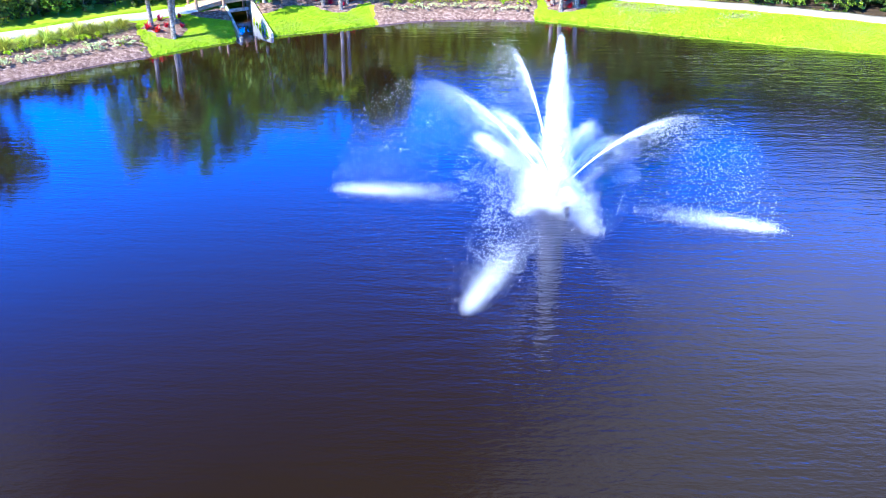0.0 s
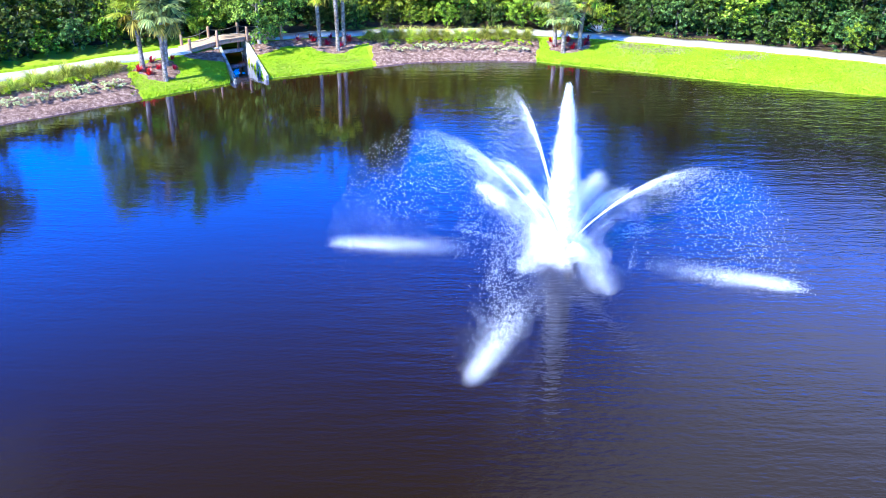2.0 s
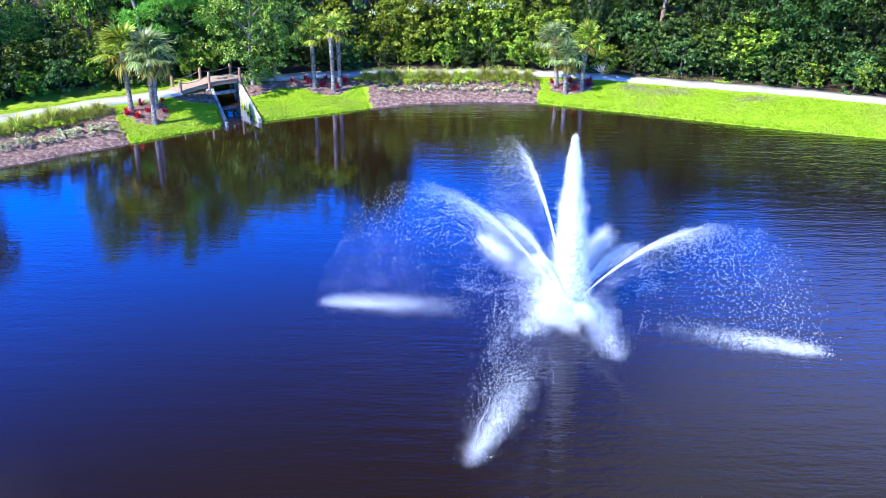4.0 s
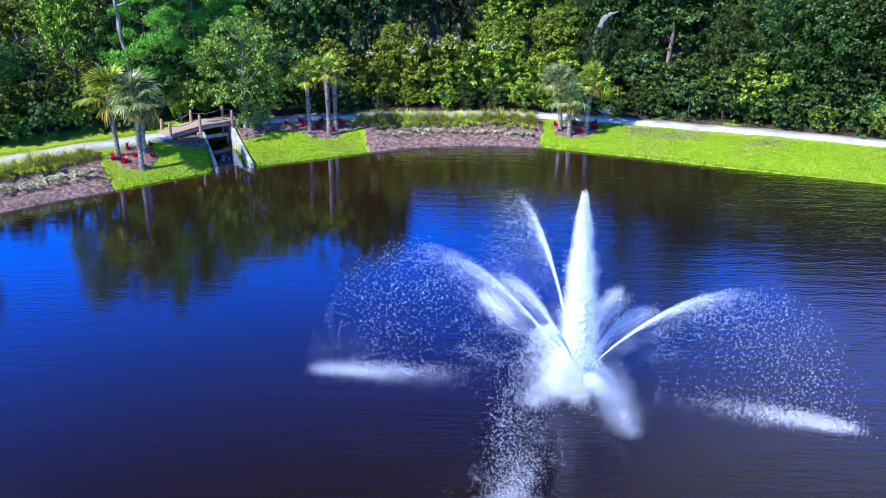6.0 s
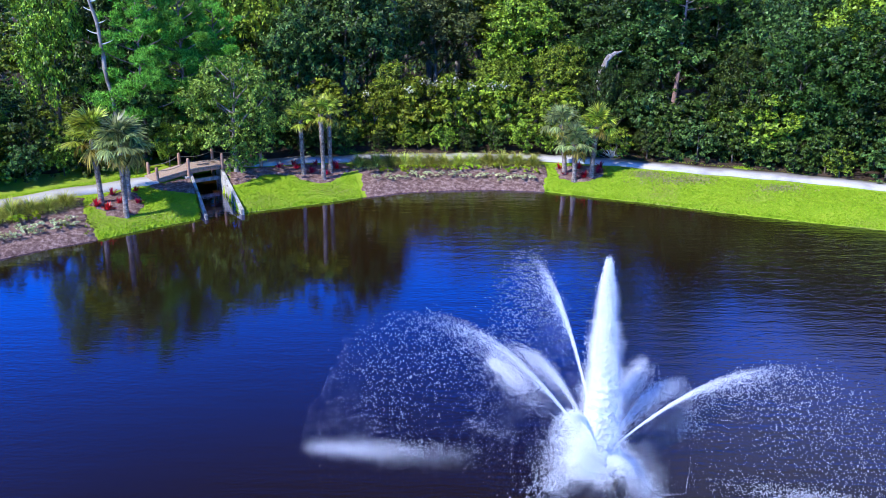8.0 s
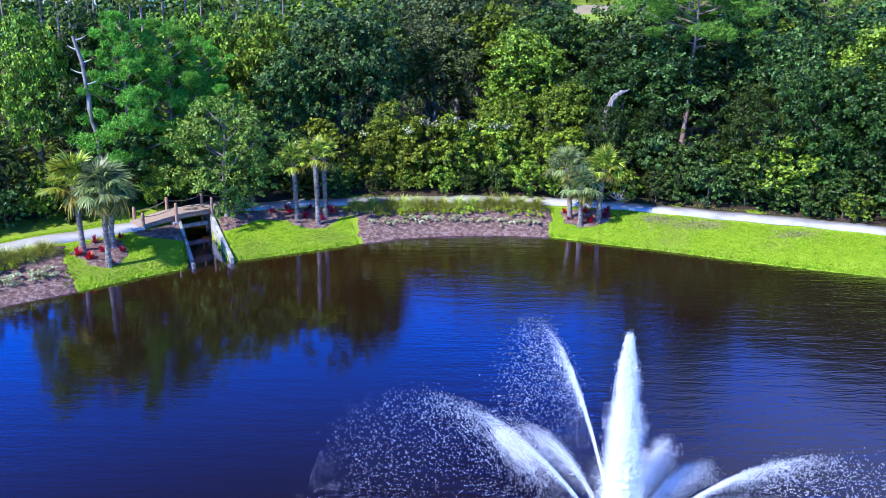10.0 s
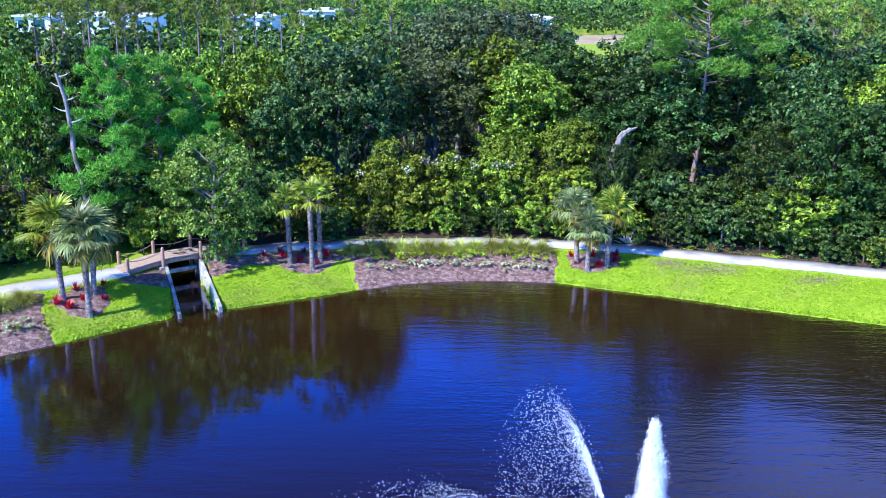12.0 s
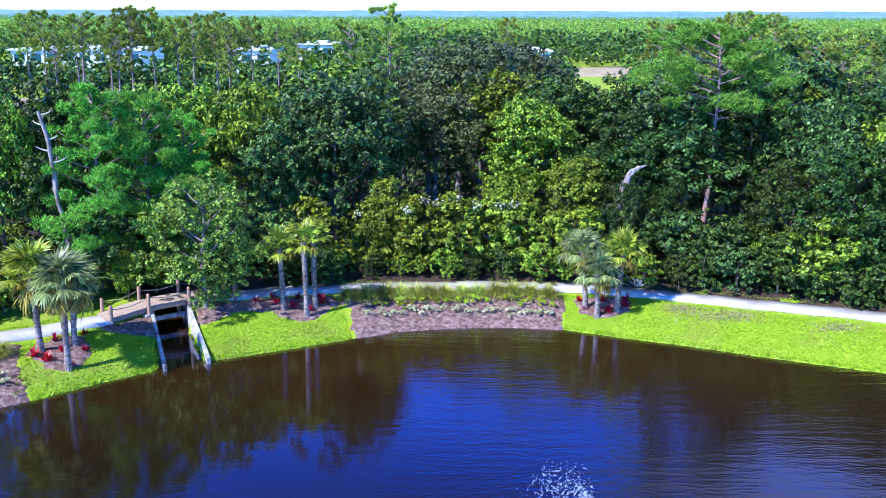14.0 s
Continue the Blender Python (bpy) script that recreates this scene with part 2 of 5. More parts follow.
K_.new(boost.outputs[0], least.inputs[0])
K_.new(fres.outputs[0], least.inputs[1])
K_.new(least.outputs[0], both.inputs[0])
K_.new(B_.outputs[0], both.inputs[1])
K_.new(blue_gloss.outputs[0], both.inputs[2])
K_.new(both.outputs[0], N_["Material Output"].inputs[0])
rip = noise_node(N_, K_, 4.6, 3, (0.7, 1.7, 1))
rip2 = noise_node(N_, K_, 1.5, 2, (0.30, 1.5, 1))
patch = ramp_node(N_, K_, noise_node(N_, K_, 0.075, 3), [(0.38, (0.25, 0.25, 0.25)), (0.62, (1, 1, 1))])
side = N_.new("ShaderNodeMapRange")
side.inputs["From Min"].default_value, side.inputs["From Max"].default_value = -4.0, 9.0
side.inputs["To Min"].default_value, side.inputs["To Max"].default_value = 0.18, 0.80
K_.new(sepw.outputs["X"], side.inputs["Value"])
amp = mixed(N_, K_, 1.0, patch, side.outputs[0], "MULTIPLY")
hsum = mixed(N_, K_, 0.62, rip, rip2)
U_ = bump_node(N_, K_, B_, hsum, 1.0, 0.070)
K_.new(amp, U_.inputs["Strength"])
K_.new(U_.outputs[0], blue_gloss.inputs["Normal"])
K_.new(U_.outputs[0], fres.inputs["Normal"])

# falling water: white with the light passing through
M_SPRAY, N_, K_, B_ = shader("white_spray", 0.35, 0.5)
B_.inputs["Base Color"].default_value = (0.92, 0.94, 1.0, 1)
T_, X_ = N_.new("ShaderNodeBsdfTranslucent"), N_.new("ShaderNodeMixShader")
T_.inputs[0].default_value = (0.92, 0.94, 1.0, 1)
X_.inputs[0].default_value = 0.25
K_.new(B_.outputs[0], X_.inputs[1])
K_.new(T_.outputs[0], X_.inputs[2])
K_.new(X_.outputs[0], N_["Material Output"].inputs[0])
M_FLOAT = surface("dark_plastic", [(0.3, (0.02, 0.02, 0.02)), (0.7, (0.06, 0.06, 0.06))], 4)

# ---------------------------------------------------------------- mesh helpers
rng = np.random.default_rng(7)


def mesh_np(name, verts, faces, mat, smooth=False):
    me = bpy.data.meshes.new(name)
    verts, faces = np.asarray(verts, np.float32), np.asarray(faces, np.int32)
    n, k = faces.shape
    me.vertices.add(len(verts))
    me.vertices.foreach_set("co", verts.ravel())
    me.loops.add(n * k)
    me.loops.foreach_set("vertex_index", faces.ravel())
    me.polygons.add(n)
    me.polygons.foreach_set("loop_start", np.arange(0, n * k, k, dtype=np.int32))
    if smooth:
        me.polygons.foreach_set("use_smooth", np.ones(n, bool))
    me.update(calc_edges=True)
    me.validate()
    me.materials.append(mat)
    return me


def part(name, me, parent=None, label="", kind="", m=None):
    """Links a mesh as one object under a thing or a part."""
    ob = new(name, me)
    if parent is not None:
        ob.parent = parent
    if m is not None:
        ob.matrix_basis = m
    return tagged(ob, label, kind=kind)


def thing(name, label, category, group="", kind="", m=None):
    ob = new(name)
    ob.empty_display_size = 0.2
    if m is not None:
        ob.matrix_basis = m
    return tagged(ob, label, category, group, kind)


def finish(bm, name, mat, smooth=False):
    me = bpy.data.meshes.new(name)
    bm.normal_update()
    bm.to_mesh(me)
    bm.free()
    if smooth:
        for p in me.polygons:
            p.use_smooth = True
    me.materials.append(mat)
    return me


def box(sx, sy, sz, at=(0, 0, 0), bevel=0.0, bm=None):
    bm = bm or bmesh.new()
    r = bmesh.ops.create_cube(bm, size=1, matrix=Matrix.Translation(at) @ Matrix.Diagonal((sx, sy, sz, 1)))
    if bevel:
        edges = list({e for v in r["verts"] for e in v.link_edges})
        bmesh.ops.bevel(bm, geom=edges, offset=bevel, segments=2, affect="EDGES", profile=0.5)
    return bm


def tube(points, radii, sides=8, wobble=0.0):
    """Verts and quads of a tapered tube along points, closed at its tip."""
    P, R = np.asarray(points, float), np.asarray(radii, float)
    T = np.gradient(P, axis=0)
    T /= np.linalg.norm(T, axis=1)[:, None] + 1e-9
    ref = np.where(np.abs(T[:, 2:3]) > 0.9, [[1.0, 0, 0]], [[0, 0, 1.0]])
    A = np.cross(T, ref)
    A /= np.linalg.norm(A, axis=1)[:, None] + 1e-9
    for i in range(1, len(A)):
        A[i] = A[i - 1] - T[i] * (A[i - 1] @ T[i])
        A[i] /= np.linalg.norm(A[i]) + 1e-9
    B = np.cross(T, A)
    a = np.linspace(0, 2 * np.pi, sides, endpoint=False)
    rr = R[:, None] * (1 + wobble * rng.uniform(-1, 1, (len(P), sides)))
    V = P[:, None] + rr[..., None] * (A[:, None] * np.cos(a)[None, :, None] + B[:, None] * np.sin(a)[None, :, None])
    i, j = np.meshgrid(np.arange(len(P) - 1), np.arange(sides), indexing="ij")
    q = np.stack([i * sides + j, i * sides + (j + 1) % sides, (i + 1) * sides + (j + 1) % sides, (i + 1) * sides + j], -1).reshape(-1, 4)
    return V.reshape(-1, 3), q


def join(pieces):
    vs, fs, n = [], [], 0
    for v, f in pieces:
        vs.append(v)
        fs.append(np.asarray(f) + n)
        n += len(v)
    return np.concatenate(vs), np.concatenate(fs)


def unit(v):
    return v / (np.linalg.norm(v, axis=-1, keepdims=True) + 1e-9)


def leaves(c, n, length, width, fold=0.25):
    """One folded four-cornered leaf at each place c, facing n."""
    k = len(c)
    t = unit(np.cross(n, rng.normal(size=(k, 3))))
    b = np.cross(n, t)
    L = (length * rng.uniform(0.65, 1.35, k))[:, None]
    W = (width * rng.uniform(0.65, 1.35, k))[:, None]
    V = np.stack([c - t * L / 2, c + b * W / 2 + n * W * fold, c + t * L / 2, c - b * W / 2 + n * W * fold], 1).reshape(-1, 3)
    return V, np.arange(4 * k).reshape(-1, 4)


def sprigs(c, n, length, width):
    """One small pointed leaf at each place c, facing n."""
    k = len(c)
    t = unit(np.cross(n, rng.normal(size=(k, 3))))
    b = np.cross(n, t)
    L = (length * rng.uniform(0.6, 1.4, k))[:, None]
    W = (width * rng.uniform(0.7, 1.4, k))[:, None]
    V = np.stack([c - t * L * 0.5 - b * W * 0.5, c - t * L * 0.4 + b * W * 0.5, c + t * L * 0.5], 1).reshape(-1, 3)
    return V, np.arange(3 * k).reshape(-1, 3)


def crown(blobs, count, length, width, low=-0.35, per=24, loose=0.24):
    """Leaves gathered in tufts on the outer shells of many clumps: rows of x, y, z, radius."""
    blobs = np.asarray(blobs, float)
    w = blobs[:, 3] ** 2
    k = max(1, count // per)
    i = rng.choice(len(blobs), k, p=w / w.sum())
    d = unit(rng.normal(size=(k, 3)))
    d[:, 2] = np.where(d[:, 2] < low, -d[:, 2], d[:, 2])
    c = blobs[i, :3] + d * (blobs[i, 3] * rng.uniform(0.55, 1.1, k) ** 0.6)[:, None] * np.array([1, 1, 0.8])
    i = rng.integers(k, size=count)
    off = unit(rng.normal(size=(count, 3))) * (np.median(blobs[:, 3]) * loose * rng.uniform(0.2, 1.25, count))[:, None] * np.array([1, 1, 0.7])
    n = unit(d[i] * 0.9 + 0.55 * unit(off) + 0.70 * rng.normal(size=(count, 3)) + np.array([0, 0, 0.4]))
    return sprigs(c[i] + off, n, length, width)


# ---------------------------------------------------------------- ground, shore and water
SHORE = np.array([(-60, 12), (-42, 24), (-30, 33), (-24, 38.3), (-21, 40.9), (-18.8, 42.6), (-16.9, 44.3), (-15, 45.6), (-13, 47.4), (-11.3, 48.6),
                  (-9.8, 49.45), (-7.8, 50.4), (-6, 51.3), (-4.4, 52.2), (-2.4, 53.2), (0, 53.7), (2.6, 53.85), (4.7, 53.6), (7, 52.6), (9.7, 51.6),
                  (12.5, 50.35), (15.2, 49.25), (17.2, 48.5), (20, 47.5), (22.5, 46.7), (30, 44), (45, 36), (60, 22), (62, -20), (20, -42), (-30, -40), (-62, -18)], float)
CHANNEL = np.array([(-11.35, 48.0), (-9.85, 48.9), (-11.75, 53.8), (-12.6, 57.0), (-14.2, 56.2), (-13.05, 52.7)], float)


def inside(p, poly):
    x, y = p[:, 0], p[:, 1]
    r = np.zeros(len(p), bool)
    for (x1, y1), (x2, y2) in zip(poly, np.roll(poly, -1, 0)):
        r ^= ((y1 > y) != (y2 > y)) & (x < (x2 - x1) * (y - y1) / (y2 - y1 + 1e-12) + x1)
    return r


def shore_distance(p):
    """Metres from the shore, over land; below zero over water."""
    p = np.atleast_2d(np.asarray(p, float))
    best = np.full(len(p), 1e9)
    for a, b in zip(SHORE, np.roll(SHORE, -1, 0)):
        ab = b - a
        u = np.clip(((p - a) @ ab) / (ab @ ab), 0, 1)
        best = np.minimum(best, np.hypot(*(p - a - u[:, None] * ab).T))
    return np.where(inside(p, SHORE), -best, best)


def ground_z(p):
    p = np.atleast_2d(np.asarray(p, float))
    d = shore_distance(p)
    lumps = 0.03 * np.sin(p[:, 0] * 1.7 + 0.6 * p[:, 1]) * np.sin(p[:, 1] * 1.3 - 0.5 * p[:, 0]) * np.clip(d, 0, 1)
    z = np.where(d > 0, 0.03 + 1.05 * (1 - np.exp(-np.maximum(d, 0) / 3.0)) + lumps, np.maximum(0.5 * d, -1.3))
    return z


def gz(x, y):
    return float(ground_z([(x, y)])[0])


def spread(lo, hi, step, far, grow=1.35):
    """Even steps from lo to hi, then wider and wider ones out to far."""
    mid = list(np.arange(lo, hi + 1e-6, step))
    out, s, v = [], step, hi
    while v < far:
        s *= grow
        v += s
        out.append(v)
    back, s, v = [], step, lo
    while v > -far:
        s *= grow
        v -= s
        back.append(v)
    return np.array(back[::-1] + mid + out)


gx, gy = spread(-30, 30, 0.3, 4000), spread(40, 62, 0.3, 4500)
GX, GY = np.meshgrid(gx, gy, indexing="ij")
P = np.stack([GX.ravel(), GY.ravel()], 1)
Z = ground_z(P)
Z[inside(P, CHANNEL)] = -0.6
i, j = np.meshgrid(np.arange(len(gx) - 1), np.arange(len(gy) - 1), indexing="ij")
q = np.stack([i * len(gy) + j, (i + 1) * len(gy) + j, (i + 1) * len(gy) + j + 1, i * len(gy) + j + 1], -1).reshape(-1, 4)
tagged(new("ground", mesh_np("ground", np.column_stack([P, Z]), q, M_GRASS, True)), "bright green mown lawn sloping gently to the pond", "lawn", kind="structure")

wx, wy = np.linspace(-66, 66, 34), np.linspace(-46, 60, 28)
WX, WY = np.meshgrid(wx, wy, indexing="ij")
i, j = np.meshgrid(np.arange(33), np.arange(27), indexing="ij")
q = np.stack([i * 28 + j, (i + 1) * 28 + j, (i + 1) * 28 + j + 1, i * 28 + j + 1], -1).reshape(-1, 4)
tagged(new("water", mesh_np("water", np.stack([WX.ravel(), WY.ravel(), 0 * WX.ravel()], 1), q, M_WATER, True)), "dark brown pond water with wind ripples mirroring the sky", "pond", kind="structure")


def draped(name, poly, mat, lift, label, category, step=0.22, rough_edge=0.08, heap=0.0, kind="structure"):
    """A sheet that lies on the ground inside an outline, with an uneven rim that turns down into the soil."""
    poly = np.array(poly, float)
    dense = []
    for a, b in zip(poly, np.roll(poly, -1, 0)):
        k = max(2, int(np.hypot(*(b - a)) / step))
        for u in np.linspace(0, 1, k, endpoint=False):
            dense.append(a + (b - a) * u + rng.normal(size=2) * rough_edge)
    bm = bmesh.new()
    ring = [bm.verts.new((*p, 0)) for p in dense]
    bm.faces.new(ring)
    lo, hi = poly.min(0), poly.max(0)
    for ax, nrm in ((0, (1, 0, 0)), (1, (0, 1, 0))):
        for v in np.arange(lo[ax] + step, hi[ax], step * 1.6):
            co = [0, 0, 0]
            co[ax] = v
            bmesh.ops.bisect_plane(bm, geom=bm.verts[:] + bm.edges[:] + bm.faces[:], plane_co=co, plane_no=nrm)
    bmesh.ops.triangulate(bm, faces=bm.faces[:])
    bm.verts.ensure_lookup_table()
    xy = np.array([v.co[:2] for v in bm.verts])
    z = ground_z(xy)
    for v, zz in zip(bm.verts, z):
        rim = any(e.is_boundary for e in v.link_edges)
        v.co.z = zz + (-0.03 if rim else lift + heap * rng.uniform(-1, 1))
    bmesh.ops.recalc_face_normals(bm, faces=bm.faces[:])
    if sum(f.normal.z for f in bm.faces) < 0:
        bmesh.ops.reverse_faces(bm, faces=bm.faces[:])
    return tagged(new(name, finish(bm, name, mat, True)), label, category, kind=kind)


PATH_MID = np.array([(-34, 37.5), (-27.5, 42.2), (-24, 44.6), (-21.2, 46.9), (-19.2, 48.6), (-17.5, 50.0), (-15.9, 51.1), (-14.6, 52.0), (-13.55, 52.95), (-12.2, 54.2), (-10.6, 55.2), (-8.6, 55.9), (-6.6, 56.5),
                     (-3, 57.25), (1, 57.6), (4.8, 57.5), (7.4, 56.85), (10.3, 55.95), (13.5, 54.75), (18.6, 52.9), (24, 50.7), (34, 46.5)], float)
FOREST_EDGE = np.array([(-60, 22), (-40, 35.5), (-30, 43.5), (-26, 46.6), (-21, 51.0), (-17.5, 53.8), (-14.5, 56.0), (-9.6, 57.9), (-4.3, 58.7), (1.3, 59.1), (6, 58.8), (10.7, 57.7), (13.2, 56.8), (19.2, 54.4), (26, 51.5), (40, 45), (60, 33)], float)


def edge_y(x):
    return np.interp(x, FOREST_EDGE[:, 0], FOREST_EDGE[:, 1])


def curve_pts(pts, step):
    seg = np.hypot(*np.diff(pts, axis=0).T)
    s = np.concatenate([[0], np.cumsum(seg)])
    u = np.arange(0, s[-1], step)
    c = np.stack([np.interp(u, s, pts[:, k]) for k in (0, 1)], 1)
    for _ in range(6):
        c[1:-1] = (c[:-2] + 2 * c[1:-1] + c[2:]) / 4
    return c


def path_slab(name, pts, width, mat, lift, label):
    c = curve_pts(pts, 0.35)
    t = unit(np.gradient(c, axis=0))
    nrm = np.stack([-t[:, 1], t[:, 0]], 1)
    V, F = [], []
    z0 = ground_z(c)
    for k in range(len(c)):
        for off, dz in ((-width / 2 - 0.02, -0.05), (-width / 2, lift), (0, lift + 0.01), (width / 2, lift), (width / 2 + 0.02, -0.05)):
            V.append((*(c[k] + nrm[k] * off), z0[k] + dz))
    for k in range(len(c) - 1):
        for m in range(4):
            F.append((k * 5 + m, (k + 1) * 5 + m, (k + 1) * 5 + m + 1, k * 5 + m + 1))
    F = np.array(F)[:, ::-1]
    return tagged(new(name, mesh_np(name, V, F, mat)), label, "path", kind="structure")


k_west = int(np.argmin(np.hypot(*(PATH_MID - [-14.6, 52.0]).T)))
path_slab("path", PATH_MID[:k_west + 1], 1.2, M_CONCRETE, 0.09, "pale concrete footpath leading to the timber footbridge")
path_slab("path", PATH_MID[k_west + 2 + 1:], 1.12, M_CONCRETE, 0.09, "pale concrete footpath running between lawn and woods")

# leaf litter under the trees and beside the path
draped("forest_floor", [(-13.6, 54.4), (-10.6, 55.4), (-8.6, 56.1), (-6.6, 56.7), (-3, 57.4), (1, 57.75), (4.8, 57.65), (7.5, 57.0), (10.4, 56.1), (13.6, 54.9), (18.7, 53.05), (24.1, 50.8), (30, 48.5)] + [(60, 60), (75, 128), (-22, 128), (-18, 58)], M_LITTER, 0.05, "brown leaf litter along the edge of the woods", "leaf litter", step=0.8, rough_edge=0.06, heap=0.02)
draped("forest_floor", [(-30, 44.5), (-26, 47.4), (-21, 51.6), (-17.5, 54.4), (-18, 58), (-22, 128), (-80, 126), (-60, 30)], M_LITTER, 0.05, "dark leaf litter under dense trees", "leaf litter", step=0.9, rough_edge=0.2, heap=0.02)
draped("mulch_bed", [(-4.3, 51.95), (-4.95, 54.9), (-5.4, 55.7), (-4.6, 56.2), (-1, 56.75), (2, 56.95), (4.9, 56.75), (5.15, 55.5), (4.65, 53.3), (2.6, 53.5), (0, 53.35), (-2.3, 52.85)], M_MULCH, 0.05, "reddish brown bark mulch bed planted in rows", "mulch bed", heap=0.02)
draped("mulch_bed", [(-23.3, 38.5), (-20.7, 40.7), (-18.5, 42.4), (-16.6, 44.05), (-15.0, 45.3), (-16.1, 46.7), (-16.75, 48.1), (-17.0, 49.0), (-17.6, 49.0), (-18.8, 47.9), (-21.0, 45.9), (-24.0, 43.2), (-27.5, 40.8)], M_MULCH, 0.05, "greyish bark mulch bed planted beside the water", "mulch bed", heap=0.02)
draped("mulch_bed", [(-16.7, 48.2), (-16.5, 49.2), (-16.0, 49.9), (-15.2, 50.4), (-14.75, 50.0), (-14.2, 48.9), (-14.2, 47.9), (-14.65, 47.3), (-15.6, 47.3)], M_MULCH, 0.06, "round mulch bed at the foot of palms", "mulch bed", heap=0.02)
draped("mulch_bed", [(5.5, 56.1), (6.8, 56.2), (8.1, 56.0), (8.15, 54.9), (7.5, 54.15), (6.4, 53.95), (5.6, 54.6)], M_MULCH, 0.06, "round mulch bed at the foot of palms", "mulch bed", heap=0.02)
draped("mulch_bed", [(-14.8, 50.9), (-14.3, 51.7), (-13.2, 52.75), (-12.2, 50.6), (-13.4, 50.55)], M_MULCH, 0.06, "mulch wedge beside the footbridge", "mulch bed", heap=0.02)
draped("mulch_bed", [(-11.6, 53.7), (-10.9, 51.6), (-10.3, 52.5), (-9.35, 53.6), (-7.9, 53.5), (-6.9, 52.85), (-6.1, 53.1), (-5.5, 54.4), (-5.0, 54.9), (-5.4, 55.7), (-6.6, 55.8), (-8.6, 55.2), (-10.3, 54.7)], M_MULCH, 0.055, "shaded mulch bed under palms and a small tree", "mulch bed", heap=0.02)
draped("meadow", [(24, 206), (39, 206), (42, 238), (26, 238)], M_STRAW, 0.3, "dry straw-coloured clearing in the woods", "meadow", step=3, rough_edge=0.6)
draped("meadow", [(-72, 128), (-50, 130), (-40, 150), (-70, 152)], M_STRAW, 0.3, "dry straw-coloured clearing in the woods", "meadow", step=3, rough_edge=0.6)

# ---------------------------------------------------------------- channel walls and footbridge


def sloped_wall(name, a, b, top_a, top_b, thick, label):
    """A concrete wing wall from a to b, its top falling from top_a to top_b."""
    a, b = Vector((*a, 0)), Vector((*b, 0))
    d = (b - a).normalized()
    n = Vector((-d.y, d.x, 0)) * thick / 2
    bm = bmesh.new()
    rows = []
    for k in range(7):
        u = k / 6
        p, z = a.lerp(b, u), top_a + (top_b - top_a) * u
        rows.append([bm.verts.new((*(p + s * n).to_2d(), zz)) for s, zz in ((-1, -0.9), (-1, z), (1, z), (1, -0.9))])
    for r, s in zip(rows, rows[1:]):
        for k in range(4):
            bm.faces.new((r[k], r[(k + 1) % 4], s[(k + 1) % 4], s[k]))
    bm.faces.new(rows[0][::-1])
    bm.faces.new(rows[-1])
    bmesh.ops.recalc_face_normals(bm, faces=bm.faces[:])
    bmesh.ops.bevel(bm, geom=[e for e in bm.edges if e.is_manifold and e.calc_face_angle(0) > 1.0], offset=0.025, segments=2, affect="EDGES", profile=0.5)
    return tagged(new(name, finish(bm, name, M_WALL)), label, "retaining wall", kind="structure")


sloped_wall("wing_wall", (-13.1, 52.8), (-11.25, 48.35), 1.0, 0.20, 0.14, "weathered concrete wing wall with a bleached top edge")
sloped_wall("wing_wall", (-11.85, 53.85), (-9.75, 49.15), 1.12, 0.26, 0.15, "weathered concrete wing wall stained white and brown")

bridge = thing("footbridge", "low arched timber footbridge over a concrete-walled channel", "footbridge")
B0, B1 = Vector((-15.0, 51.95, 0)), Vector((-10.2, 55.45, 0))
bd = (B1 - B0).normalized()
bn = Vector((-bd.y, bd.x, 0))
blen = (B1 - B0).length


def deck_z(u):
    u = min(max(u, 0), 1)
    return 0.95 + 0.34 * (math.sin(math.pi * min(u / 0.9, 0.5)) if u < 0.55 else 1 - 0.55 * (u - 0.55) / 0.45)


plank = finish(box(0.135, 1.25, 0.045, bevel=0.008), "plank", M_PLANK)
n_planks = int(blen / 0.145)
for k in range(n_planks):
    u = (k + 0.5) / n_planks
    p = B0.lerp(B1, u)
    tilt = math.degrees(math.atan2(deck_z(u + 0.02) - deck_z(u - 0.02), 0.04 * blen))
    part("plank", plank, bridge, m=pose(p.x, p.y, deck_z(u) + rng.uniform(-0.004, 0.004), 0, 0, math.degrees(math.atan2(bd.y, bd.x))) @ pose(0, 0, 0, 0, -tilt, rng.uniform(-0.6, 0.6)))
for s in (-0.5, 0.0, 0.5):
    pts = [(*(B0.lerp(B1, u) + bn * s).to_2d(), deck_z(u) - 0.14) for u in np.linspace(0, 1, 12)]
    V, F = [], []
    for x, y, z in pts:
        for dn, dz in ((-0.05, -0.1), (0.05, -0.1), (0.05, 0.1), (-0.05, 0.1)):
            V.append((x + bn.x * dn, y + bn.y * dn, z + dz))
    for k in range(11):
        F += [(k * 4 + m, k * 4 + (m + 1) % 4, k * 4 + 4 + (m + 1) % 4, k * 4 + 4 + m) for m in range(4)]
    part("beam", mesh_np("beam", V, F, M_POST), bridge)


def post_mesh():
    v1, q1 = tube([(0, 0, -0.5), (0, 0, 0.2), (0, 0, 0.92), (0, 0, 0.97), (0, 0, 1.0)], [0.082, 0.08, 0.078, 0.066, 0.004], 12, 0.02)
    return mesh_np("post", v1, q1, M_POST, True)


